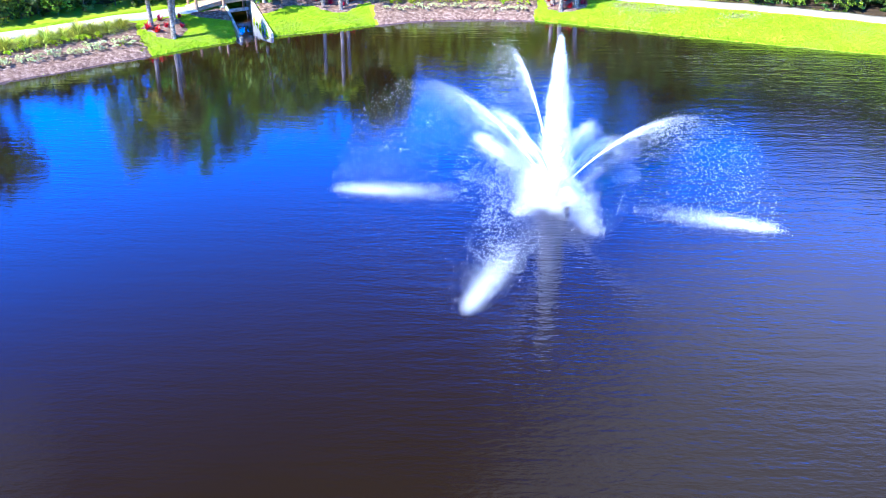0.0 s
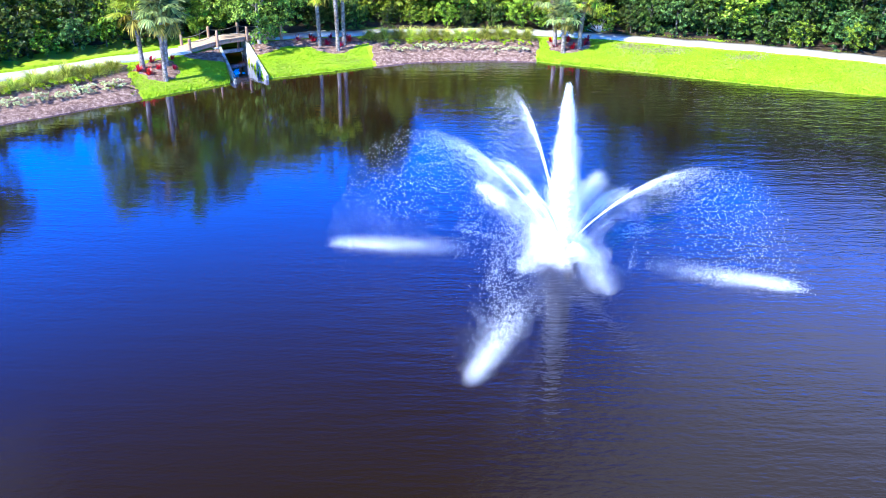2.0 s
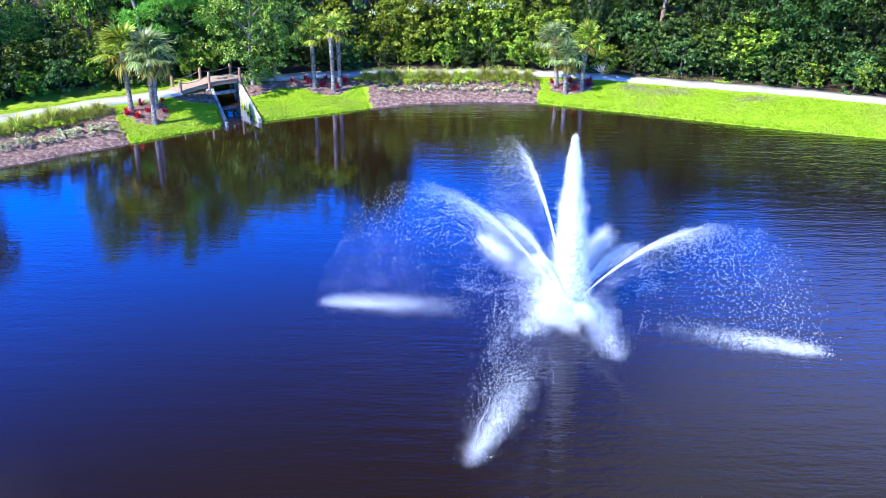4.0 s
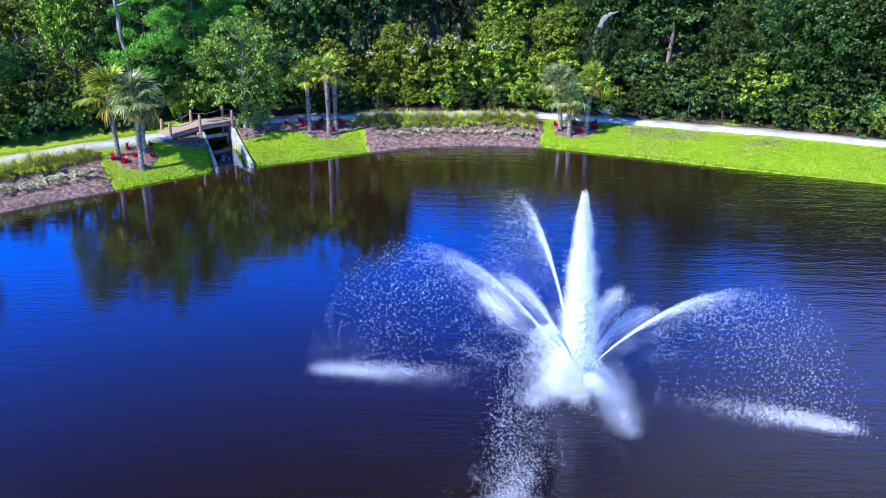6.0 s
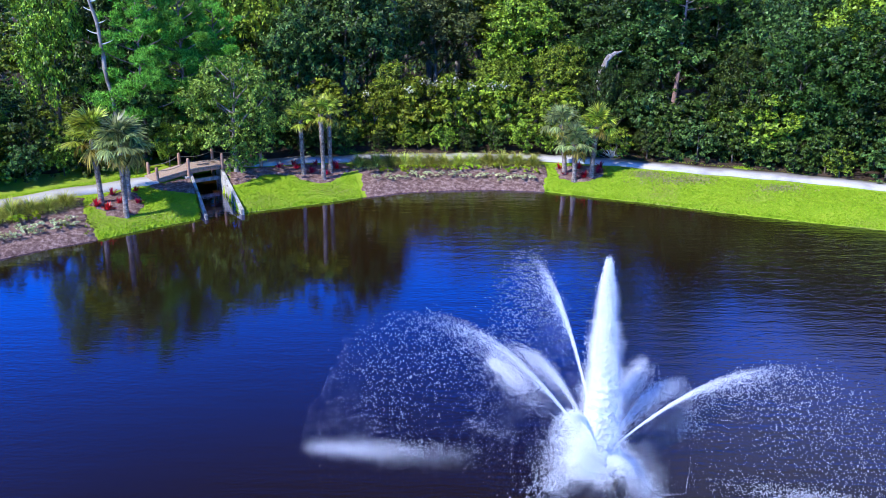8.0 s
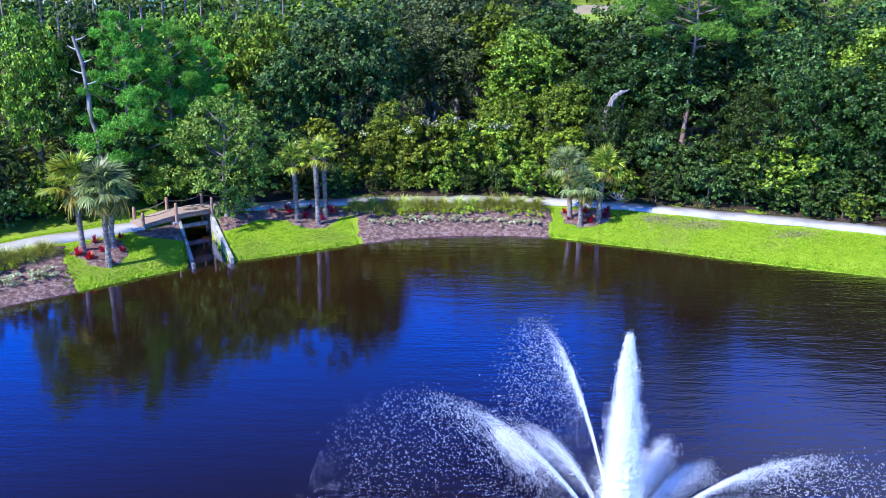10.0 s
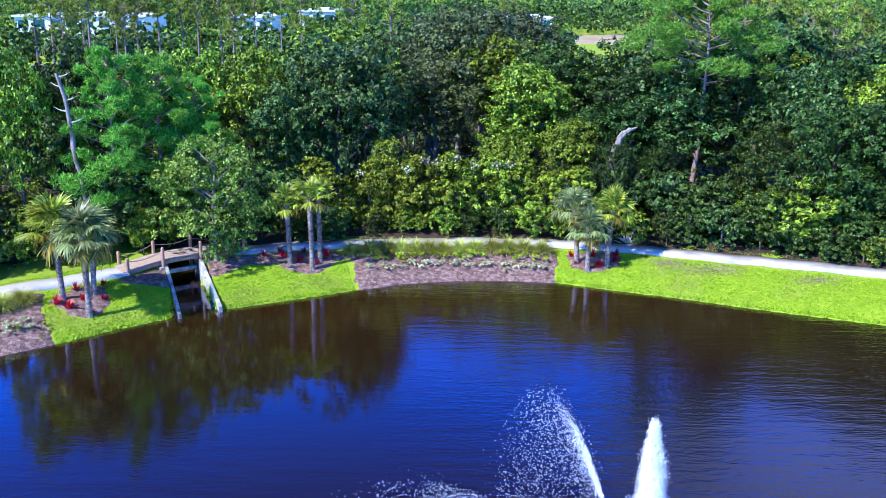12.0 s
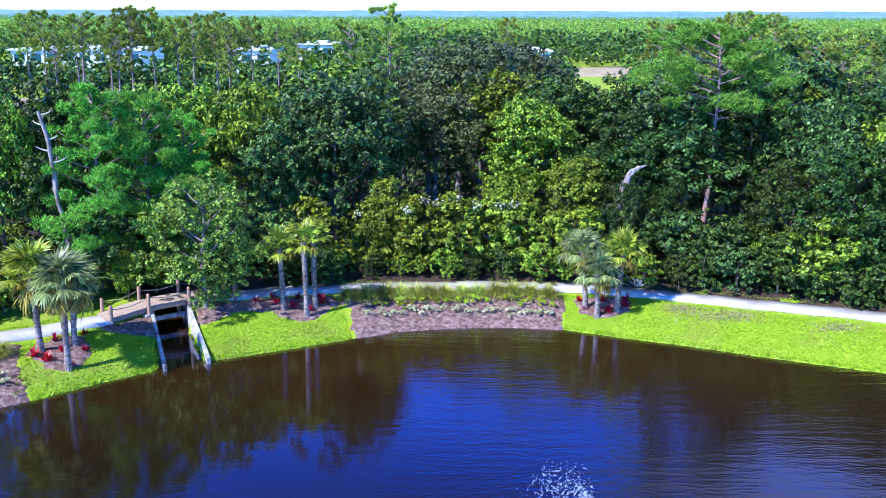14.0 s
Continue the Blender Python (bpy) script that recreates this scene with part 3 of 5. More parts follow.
POST = post_mesh()
post_at = {}
for key, u, s in (("w0", 0.04, -0.66), ("w1", 0.04, 0.66), ("a0", 0.31, -0.66), ("a1", 0.31, 0.66), ("b0", 0.61, -0.66), ("b1", 0.61, 0.66), ("e0", 0.97, -0.66), ("e1", 0.97, 0.66)):
    p = B0.lerp(B1, u) + bn * s
    post_at[key] = Vector((p.x, p.y, deck_z(u) - 0.36))
    part("post", POST, bridge, m=pose(p.x, p.y, deck_z(u) - 0.36, rng.uniform(-2, 2), rng.uniform(-2, 2), rng.uniform(0, 90)))
for a, b in (("w0", "a0"), ("a0", "b0"), ("b0", "e0"), ("w1", "a1"), ("a1", "b1"), ("b1", "e1")):
    pa, pb = post_at[a] + Vector((0, 0, 0.82)), post_at[b] + Vector((0, 0, 0.82))
    pts = [pa.lerp(pb, u) - Vector((0, 0, 0.55 * u * (1 - u))) for u in np.linspace(0, 1, 14)]
    v1, q1 = tube(pts, [0.018] * 14, 6)
    part("rope", mesh_np("rope", v1, q1, M_ROPE, True), bridge, "sagging rope")
for u in (0.30, 0.66):
    p = B0.lerp(B1, u)
    bm = box(0.25, 1.5, 1.9, bevel=0.03)
    part("abutment", finish(bm, "abutment", M_WALL), bridge, "pale concrete abutment", m=pose(p.x, p.y, -0.05 + 0.05, 0, 0, math.degrees(math.atan2(bd.y, bd.x))))
p = B0.lerp(B1, 0.48) + bn * 0.1
part("cross_beam", finish(box(1.7, 0.16, 0.2, bevel=0.02), "cross_beam", M_WALL), bridge, "concrete cross beam", m=pose(p.x, p.y, 0.45, 0, 0, math.degrees(math.atan2(bd.y, bd.x))))

# ---------------------------------------------------------------- palms


def frond_mesh(name, mat, reach, droop, blades=26, ragged=0.18):
    """A fan of folded blades on a long stalk, leaving the trunk along +x."""
    pieces = []
    stalk = [(0.0, 0, 0.0), (0.35 * reach, 0, 0.10 * reach), (0.62 * reach, 0, 0.10 * reach - 0.1 * droop)]
    v, q = tube(stalk, [0.022, 0.016, 0.012], 4)
    pieces.append((v, q))
    hub = np.array(stalk[-1])
    for k in range(blades):
        a = (k / (blades - 1) - 0.5) * radians(250)
        L = reach * (0.50 - 0.10 * abs(a) / 2.2) * rng.uniform(1 - ragged, 1 + ragged)
        d = np.array([math.cos(a), math.sin(a), 0.16 - 0.12 * abs(a)])
        s = np.array([-math.sin(a), math.cos(a), 0])
        V = []
        for u, w in ((0.04, 0.012), (0.45, 0.036), (0.78, 0.024), (1.0, 0.003)):
            c = hub + d * L * u + np.array([0.10 * u * L, 0, -droop * (u ** 2.2) * L * rng.uniform(0.75, 1.25)])
            V += [c - s * w + [0, 0, 0.35 * w], c + s * w + [0, 0, 0.35 * w]]
        pieces.append((np.array(V), [(0, 1, 3, 2), (2, 3, 5, 4), (4, 5, 7, 6)]))
    V, F = join(pieces)
    return mesh_np(name, V, F, mat)


FRONDS = {"green": [frond_mesh("frond", M_PALM, 1.2, d) for d in (0.2, 0.4, 0.65)],
          "blue": [frond_mesh("frond", M_PALM_BLUE, 1.2, d) for d in (0.2, 0.45, 0.7)],
          "old": [frond_mesh("frond", M_PALM_OLD, 1.1, d, 28, 0.3) for d in (0.7, 1.0)]}


def palm(x, y, top, lean, tone, label, group, fronds=26, size=1.0, girth=0.11):
    z0 = gz(x, y)
    h = top - z0
    ob = thing("palm_tree", label, "palm tree", group, m=pose(x, y, z0))
    pts = [(lean[0] * u ** 1.5, lean[1] * u ** 1.5, -0.2 + (h + 0.2) * u) for u in np.linspace(0, 1, 14)]
    rad = [girth * (1.35 - 0.75 * u if u < 0.2 else 1.0 + 0.12 * math.sin(9 * u)) for u in np.linspace(0, 1, 14)]
    v, q = tube(pts, rad, 12, 0.05)
    part("trunk", mesh_np("trunk", v, q, M_PALM_BARK, True), ob)
    # the cut leaf bases that criss-cross the trunk
    pieces = []
    rows = int(h / 0.105)
    for r in range(rows):
        u = (r + 0.5) / rows
        if u < 0.12:
            continue
        c = np.array([lean[0] * u ** 1.5, lean[1] * u ** 1.5, h * u])
        grow = 1.0 + 0.9 * max(0, u - 0.75)
        for k in range(7):
            a = 2 * math.pi * (k + 0.5 * (r % 2)) / 7 + rng.uniform(-0.1, 0.1)
            o, s = np.array([math.cos(a), math.sin(a), 0]), np.array([-math.sin(a), math.cos(a), 0])
            w, lift = 0.05, girth * rng.uniform(0.25, 0.6) * grow * (0.35 if u < 0.4 else 1)
            b = c + o * girth * 0.93
            V = np.array([b - s * w - [0, 0, 0.03], b + s * w - [0, 0, 0.03], b + o * lift + s * w * 0.45 + [0, 0, 0.10], b + o * lift - s * w * 0.45 + [0, 0, 0.10], b + [0, 0, 0.12]])
            pieces.append((V, [(0, 1, 2, 3), (3, 2, 4, 4)]))
    V, F = join([(v_, np.array(f_)[:1]) for v_, f_ in pieces])
    part("husk", mesh_np("husk", V, F, M_PALM_BARK), ob, "criss-cross cut leaf bases", "stuff")
    head = Vector((lean[0], lean[1], h))
    for k in range(fronds):
        u = k / (fronds - 1)
        kind = "old" if u < 0.12 else tone
        el = -38 + 118 * u ** 0.8 + rng.uniform(-8, 8)
        me = FRONDS[kind][int(rng.integers(len(FRONDS[kind])))]
        part("frond", me, ob, "yellowing hanging frond" if kind == "old" else "", m=pose(*head, 0, -el, 137.5 * k + rng.uniform(-10, 10)) @ Matrix.Scale(size * rng.uniform(0.85, 1.12), 4))
    return ob


palm(-16.1, 48.5, 3.75, (-0.12, 0.05), "green", "tall sabal palm with a criss-cross trunk in a mulch ring", "palms beside the footbridge", 32, 1.05)
palm(-14.65, 47.5, 3.70, (0.05, 0.0), "blue", "blue-green sabal palm with a grey trunk in a mulch ring", "palms beside the footbridge", 34, 1.02, 0.105)
palm(-15.1, 49.3, 3.15, (0.3, -0.3), "blue", "shorter sabal palm leaning behind its neighbour", "palms beside the footbridge", 22, 0.9, 0.10)
palm(-7.6, 53.85, 3.55, (-0.05, 0.0), "green", "slender sabal palm with a small dark crown", "palms before the shaded woods", 16, 0.8, 0.10)
palm(-6.5, 53.45, 3.95, (-0.05, 0.0), "green", "slender sabal palm with a pale trunk", "palms before the shaded woods", 14, 0.78, 0.10)
palm(-6.25, 54.3, 3.75, (0.0, 0.0), "green", "slender sabal palm with a yellow-green crown", "palms before the shaded woods", 15, 0.8, 0.10)
palm(5.95, 55.0, 3.15, (-0.25, 0.1), "blue", "silvery blue-green palm beside the footpath", "palms beside the planted bed", 28, 0.84, 0.11)
palm(6.35, 54.15, 2.35, (-0.05, 0.0), "blue", "short silvery palm with drooping fronds", "palms beside the planted bed", 28, 0.84, 0.11)
palm(7.3, 54.55, 3.15, (0.15, 0.1), "green", "yellow-green palm beside the footpath", "palms beside the planted bed", 28, 0.84, 0.11)

# ---------------------------------------------------------------- bed plants


def strap_plant(name, mat, blades, length, width, rise, spread_, segs=4, base=0.08):
    """A tuft of arching strap leaves."""
    V, F, n = [], [], 0
    for k in range(blades):
        a = rng.uniform(0, 2 * math.pi)
        el = radians(rng.uniform(rise, 88))
        L = length * rng.uniform(0.6, 1.1)
        o, s = np.array([math.cos(a), math.sin(a), 0]), np.array([-math.sin(a), math.cos(a), 0])
        p = o * base * rng.uniform(0, 1)
        for m in range(segs + 1):
            u = m / segs
            w = width * (1 - u) ** 0.6 * 0.5 + 0.001
            V += [p - s * w, p + s * w]
            e = el - spread_ * u * u * 1.9
            p = p + (o * math.cos(e) + np.array([0, 0, math.sin(e)])) * L / segs
        for m in range(segs):
            F.append((n + 2 * m, n + 2 * m + 1, n + 2 * m + 3, n + 2 * m + 2))
        n += 2 * (segs + 1)
    return mesh_np(name, V, F, mat)


def mound(name, mat, count, r, hgt, leaf):
    blobs = [(rng.uniform(-r, r) * 0.6, rng.uniform(-r, r) * 0.6, hgt * rng.uniform(0.35, 0.75), r * rng.uniform(0.4, 0.6)) for _ in range(7)]
    v, f = crown(blobs, count, leaf, leaf * 0.55)
    v[:, 2] = np.maximum(v[:, 2], 0.0)
    return mesh_np(name, v, f, mat)


def scatter_things(name, meshes, places, label, category, group, lo=0.85, hi=1.15, lift=0.04, labels=None):
    for k, (x, y) in enumerate(places):
        s = rng.uniform(lo, hi)
        ob = tagged(new(name, meshes[int(rng.integers(len(meshes)))]), labels[k % len(labels)] if labels else label, category, group)
        ob.matrix_basis = pose(x, y, gz(x, y) + lift, 0, 0, rng.uniform(0, 360)) @ Matrix.Scale(s, 4)


CLUMPS = [strap_plant("clump_grass", M_CLUMP, 480, 0.86, 0.030, 18, 0.95, 4, 0.10) for _ in range(4)]
scatter_things("clump_grass", CLUMPS, [(-4.85, 55.45), (-4.0, 55.7), (-3.2, 55.85), (-2.5, 55.9), (-1.8, 56.0), (-1.1, 56.05), (-0.4, 56.15), (0.35, 56.25), (1.1, 56.3), (1.95, 56.35), (2.75, 56.35), (3.55, 56.3), (4.4, 56.2)],
               "tall green clump of arching ornamental grass in a row", "ornamental grass", "clump grasses behind the planted bed", 0.92, 1.1)
scatter_things("clump_grass", CLUMPS, [(-17.5, 47.95), (-18.05, 47.25), (-18.65, 46.8), (-19.2, 46.25), (-19.75, 45.75), (-20.35, 45.0), (-21.1, 44.3), (-21.9, 43.75), (-22.7, 43.0), (-23.5, 42.3)],
               "broad green clump of arching ornamental grass on mulch", "ornamental grass", "clump grasses along the western path", 0.98, 1.2)
REDS = [strap_plant("red_cordyline", M_RED, 30, 0.42, 0.10, 15, 0.35, 3, 0.04) for _ in range(3)]
for grp, places in (("red plants round the bridge palms", [(-15.98, 49.56), (-15.07, 50.21), (-15.35, 48.66), (-14.61, 48.97), (-16.17, 48.01), (-15.58, 47.83), (-14.75, 47.75)]),
                    ("red plants in the shaded bed", [(-8.32, 55.1), (-7.15, 55.3), (-8.08, 54.59), (-7.24, 54.14), (-6.46, 54.0), (-6.0, 54.9), (-6.3, 55.4), (-9.0, 54.6)]),
                    ("red plants round the path palms", [(5.74, 55.75), (6.76, 55.6), (5.88, 54.95), (6.41, 54.35), (6.95, 54.5), (7.69, 54.95), (7.9, 55.5)])):
    scatter_things("red_cordyline", REDS, places, "crimson spiky-leaved cordyline on mulch", "red plant", grp, 0.75, 1.1)
YELLOWS = [mound("yellow_shrub", M_YELLOW, 260, 0.30, 0.40, 0.10) for _ in range(3)]
CREAMS = [mound("cream_shrub", M_CREAM, 280, 0.34, 0.30, 0.10) for _ in range(3)]
LOWGREEN = [mound("green_shrub", M_LIME, 90, 0.20, 0.2, 0.08) for _ in range(2)]
rows_y = [(-3.6, 54.85), (-3.15, 55.0), (-2.55, 55.15), (-2.45, 54.75), (-1.95, 55.3), (-1.55, 55.35), (-0.95, 55.45), (-0.35, 55.5), (0.25, 55.55), (0.55, 55.3), (1.0, 55.7), (1.45, 55.55), (2.3, 55.75), (2.95, 55.7), (3.55, 55.6), (4.0, 55.35), (4.55, 55.15), (3.1, 55.2)]
rows_c = [(-3.9, 54.0), (-3.35, 54.2), (-3.0, 53.95), (-2.75, 54.35), (-2.35, 54.25), (-1.95, 54.55), (-1.6, 54.35), (-1.25, 54.75), (-0.85, 54.6), (-0.5, 54.8), (-0.1, 54.65), (0.25, 54.9), (0.65, 54.7), (1.0, 54.85), (1.4, 54.75), (1.8, 54.95), (2.3, 54.75), (2.65, 54.9), (3.0, 54.6), (3.35, 54.75), (3.65, 54.55), (4.0, 54.75), (4.35, 54.45), (2.5, 54.4)]
scatter_things("yellow_shrub", YELLOWS, rows_y, "small yellow-leaved shrub planted on bark mulch", "shrub", "yellow shrubs of the planted bed", 0.7, 1.15)
scatter_things("cream_shrub", CREAMS, rows_c, "low cream and green variegated plant on mulch", "shrub", "cream plants of the planted bed", 0.6, 0.95)
scatter_things("yellow_shrub", YELLOWS, [(-23.0, 41.6), (-22.3, 42.4), (-21.5, 43.0), (-21.0, 43.7), (-20.5, 44.1), (-19.9, 44.6), (-19.4, 45.2), (-18.9, 45.5), (-18.5, 45.85), (-18.0, 46.1)], "small yellow-leaved shrub on greyish mulch", "shrub", "yellow shrubs of the waterside bed", 0.9, 1.4)
cl = []
for u in np.linspace(0, 1, 18):
    x, y = -22.6 + 6.0 * u, 41.3 + 5.0 * u
    cl += [(x + rng.uniform(-0.12, 0.12), y + rng.uniform(-0.12, 0.12)), (x + 0.22 + rng.uniform(-0.1, 0.1), y - 0.32 + rng.uniform(-0.1, 0.1))]
scatter_things("cream_shrub", CREAMS, cl, "low cream and green variegated plant on mulch", "shrub", "cream plants of the waterside bed", 0.6, 1.05)
scatter_things("green_shrub", LOWGREEN, [(-16.6 + 0.25 * k + rng.uniform(-0.2, 0.2), 45.6 + 0.2 * (k % 4) + rng.uniform(-0.2, 0.2)) for k in range(5)], "low green groundcover plant beside the lawn", "shrub", "green plants of the waterside bed")

# ---------------------------------------------------------------- fountain
FX, FY = 3.9, 28.15
fountain = thing("fountain", "floating pond fountain throwing a tall white jet and eight arching sprays", "fountain", m=pose(FX, FY, 0))
v1, q1 = tube([(0, 0, -0.25), (0, 0, 0.02), (0, 0, 0.08), (0, 0, 0.10), (0, 0, 0.11)], [0.55, 0.55, 0.5, 0.3, 0.02], 24)
part("float", mesh_np("float", v1, q1, M_FLOAT, True), fountain, "dark round float")
v1, q1 = tube([(0, 0, 0.05), (0, 0, 0.28), (0, 0, 0.32)], [0.12, 0.09, 0.01], 14)
part("nozzle", mesh_np("nozzle", v1, q1, M_FLOAT, True), fountain)


def drops(c, size):
    """A small facet of water at each place, leaning sunward to look brighter."""
    k = len(c)
    z = size * rng.uniform(0.5, 1.4, k) if np.isscalar(size) else size
    # brightness put into the shape: facets are biased towards the sun
    n = unit(rng.normal(size=(k, 3)) + 1.1 * np.array(SUN_DIR))
    t = unit(np.cross(n, rng.normal(size=(k, 3))))
    o = np.cross(n, t)
    z = z[:, None]
    V = np.stack([c - t * z, c + t * z * 0.7 + o * z, c + t * z * 0.7 - o * z], 1).reshape(-1, 3)
    return V, np.arange(3 * k).reshape(-1, 3)


def spray(name, az, reach, apex, counts, size, label, width=0.35, thick=0.065, until=0.49, gather=1.9):
    """An arching jet: a tight stream that swells, breaks up and falls as a curtain of drops.
    az: degrees from +x; reach: metres to where it lands; apex: its greatest height; counts: stream, curtain, splash;
    until: how far along the stream holds together; gather: how much of it keeps near the nozzle."""
    o = np.array([math.cos(radians(az)), math.sin(radians(az)), 0])
    s = np.array([-o[1], o[0], 0])
    up = np.array([0, 0, 1.0])
    k1, k2, k3 = counts

    def at(u, f):
        run = reach * f * (1 - (1 - u) ** 1.35)
        rise = 0.22 * (1 - u) + 4 * apex * f ** 1.2 * u * (1 - u)
        return o * run[:, None] + up * rise[:, None]

    # the stream, thin at the nozzle, then a ragged brush of water
    u = np.clip(0.02 + until * rng.beta(1.3, gather, k1) * (1 + 0.12 * rng.normal(size=k1)), 0.015, 1.0)
    w = 0.014 + thick * np.clip((u - 0.05) / 0.25, 0, 1) ** 1.2
    g = rng.integers(30, size=k1)
    gs, gu = rng.normal(size=30), rng.normal(size=30)
    jit_s, jit_u = gs[g] + 0.3 * rng.normal(size=k1), gu[g] + 0.3 * rng.normal(size=k1)
    c1 = at(u, 1 - 0.13 * np.clip((u - 0.08) / 0.4, 0, 1) * np.abs(gu[g] * 0.6 + 0.7 * rng.normal(size=k1))) + (s * 0.9) * (jit_s * w)[:, None] + (up + 0.3 * o) * ((jit_u + 0.25 * rng.standard_t(3, k1)) * w)[:, None]
    # single drops that fall short: a thin curtain under the arc, densest near its rim
    u = 0.28 + 0.72 * rng.uniform(0, 1, k2) ** 0.9
    f = 1.03 - 0.19 * np.abs(rng.normal(size=k2)) - 0.25 * rng.uniform(0, 1, k2) ** 3
    f = np.clip(f, 0.35, 1.08)
    w = width * (0.2 + u)
    c2 = at(u, f) + s * (rng.normal(size=k2) * w * 0.5)[:, None] + (up * 0.09 + o * 0.07) * rng.normal(size=k2)[:, None]
    # the long white streak where the drops strike the water
    v = 1.0 - 0.19 * np.abs(rng.normal(size=k3)) - 0.30 * rng.uniform(0, 1, k3) ** 3 + 0.025 * rng.normal(size=k3)
    v = np.clip(v, 0.3, 1.08)
    c3 = o * (v * reach)[:, None] + s * (rng.normal(size=k3) * width * 0.6 * (0.45 + 1.3 * (1 - v)))[:, None] + up * (0.42 * rng.uniform(0, 1, k3) ** 2.2 * (1.25 - v * 0.6))[:, None]
    c = np.concatenate([c1, c2, c3])
    c[:, 2] = np.maximum(c[:, 2], 0.012)
    sz = np.concatenate([np.full(k1, size * 0.85), np.full(k2, size), np.full(k3, size)]) * rng.uniform(0.4, 1.5, len(c))
    V, F = drops(c, sz)
    return part(name, mesh_np(name, V, F, M_SPRAY), fountain, label, "stuff")


# a tall centre jet: foaming core and a cloak of drops
zz = np.linspace(0.05, 5.2, 130)
rr = 0.64 * (1 - zz / 5.5) ** 0.85 + 0.02
V1, Q1 = tube([(0.03 * math.sin(3 * z) - 0.012 * z, 0.02 * math.cos(4 * z), z) for z in zz], rr * 0.68, 36, 0.28)
part("centre_jet", mesh_np("centre_jet", V1, Q1, M_SPRAY), fountain, "tall foaming white water jet")
k = 90000
u = rng.uniform(0, 1, k)
z = 5.55 * u ** 1.05
lump = 1 + 0.16 * np.sin(9 * z + 1.3) * np.sin(4.1 * z)
a = rng.uniform(0, 2 * np.pi, k)
r = (0.64 * (1 - z / 5.7) ** 0.85 + 0.05) * (0.50 + 0.34 * np.abs(rng.normal(size=k))) * lump * (1 + 0.12 * np.sin(5 * a + 6 * z))
V1, Q1 = drops(np.stack([r * np.cos(a) - 0.02 * z, r * np.sin(a), z + 0.08 * rng.normal(size=k)], 1), 0.0105)
V1[:, 2] = np.maximum(V1[:, 2], 0.01)
part("centre_spray", mesh_np("centre_spray", V1, Q1, M_SPRAY), fountain, "cloak of falling drops", "stuff")
k = 18000
r = 0.2 + np.abs(rng.normal(size=k)) * 0.3
a = rng.uniform(0, 2 * np.pi, k)
r *= 1 + 0.35 * np.sin(3 * a + 0.6) + 0.2 * np.sin(7 * a)
V1, Q1 = drops(np.stack([r * np.cos(a), r * np.sin(a), 0.9 * np.exp(-r * 2.2) * rng.uniform(0, 1, k) ** 2 + 0.02], 1), 0.010)
part("foam", mesh_np("foam", V1, Q1, M_SPRAY), fountain, "white foam at the foot of the jet", "stuff")
k = 26000
h = np.abs(rng.normal(size=k)) * 0.62
c = np.stack([-0.45 + (0.16 + 0.16 * np.exp(-h)) * rng.normal(size=k) + 0.10 * h, -0.45 + 0.22 * rng.normal(size=k), h + 0.02], 1)
V1, Q1 = drops(c, 0.0068)
part("mist", mesh_np("mist", V1, Q1, M_SPRAY), fountain, "drifting white mist beside the jet", "stuff")
for az, reach, apex, thin in ((175, 7.5, 3.9, 0.10), (-18, 7.3, 3.4, 0.05), (113, 6.6, 4.3, 0.024), (-112, 8.0, 3.6, 0.07)):
    spray("long_arc", az, reach, apex, (10000, 4200, 6000), 0.0100, "long arching spray breaking into drops", 0.5, thin)
for az, reach, apex, thick in ((150, 3.9, 2.7, 0.10), (54, 3.4, 2.0, 0.13), (32, 3.7, 1.7, 0.10)):
    spray("short_arc", az, reach, apex, (11000, 1600, 300), 0.0090, "short arching spray", 0.34, thick, 0.62, 1.5)
for az, reach, apex, thick in ((-66, 2.9, 0.75, 0.20), (-140, 1.9, 1.1, 0.32)):
    spray("short_arc", az, reach, apex, (9000, 2600, 800), 0.0095, "low white spray falling beside the jet", 0.5, thick, 0.95, 2.2)

# ---------------------------------------------------------------- trees


def limbs(h, spread_, count, mat, r0, fork=0.35, name="trunk", lean=(0, 0)):
    """A tapered trunk that forks into bent limbs."""
    top = np.array([lean[0], lean[1], h * 0.8])
    pts = [(lean[0] * u + 0.03 * h * math.sin(5 * u) * u, lean[1] * u + 0.02 * h * math.cos(4 * u) * u, -0.3 + (0.8 * h + 0.3) * u) for u in np.linspace(0, 1, 9)]
    pieces = [tube(pts, [r0 * (1.25 - 1.1 * u) for u in np.linspace(0, 1, 9)], 7, 0.08)]
    for k in range(count):
        u = fork + (0.95 - fork) * k / count
        b = np.array([np.interp(u, np.linspace(0, 1, 9), [p[m] for p in pts]) for m in range(3)])
        a = 2.4 * k + rng.uniform(-0.4, 0.4)
        L = spread_ * rng.uniform(0.7, 1.05) * (1.1 - 0.6 * u)
        rise = rng.uniform(0.35, 0.9)
        e = [b + np.array([math.cos(a), math.sin(a), 0]) * L * w + np.array([0, 0, rise * L * (w + 0.25 * w * w)]) + rng.normal(size=3) * 0.05 * L * w for w in np.linspace(0, 1, 6)]
        pieces.append(tube(e, [r0 * 0.5 * (1.1 - u * 0.7) * (1 - 0.85 * w) + 0.008 for w in np.linspace(0, 1, 6)], 5))
    V, F = join(pieces)
    return mesh_np(name, V, F, mat, True)


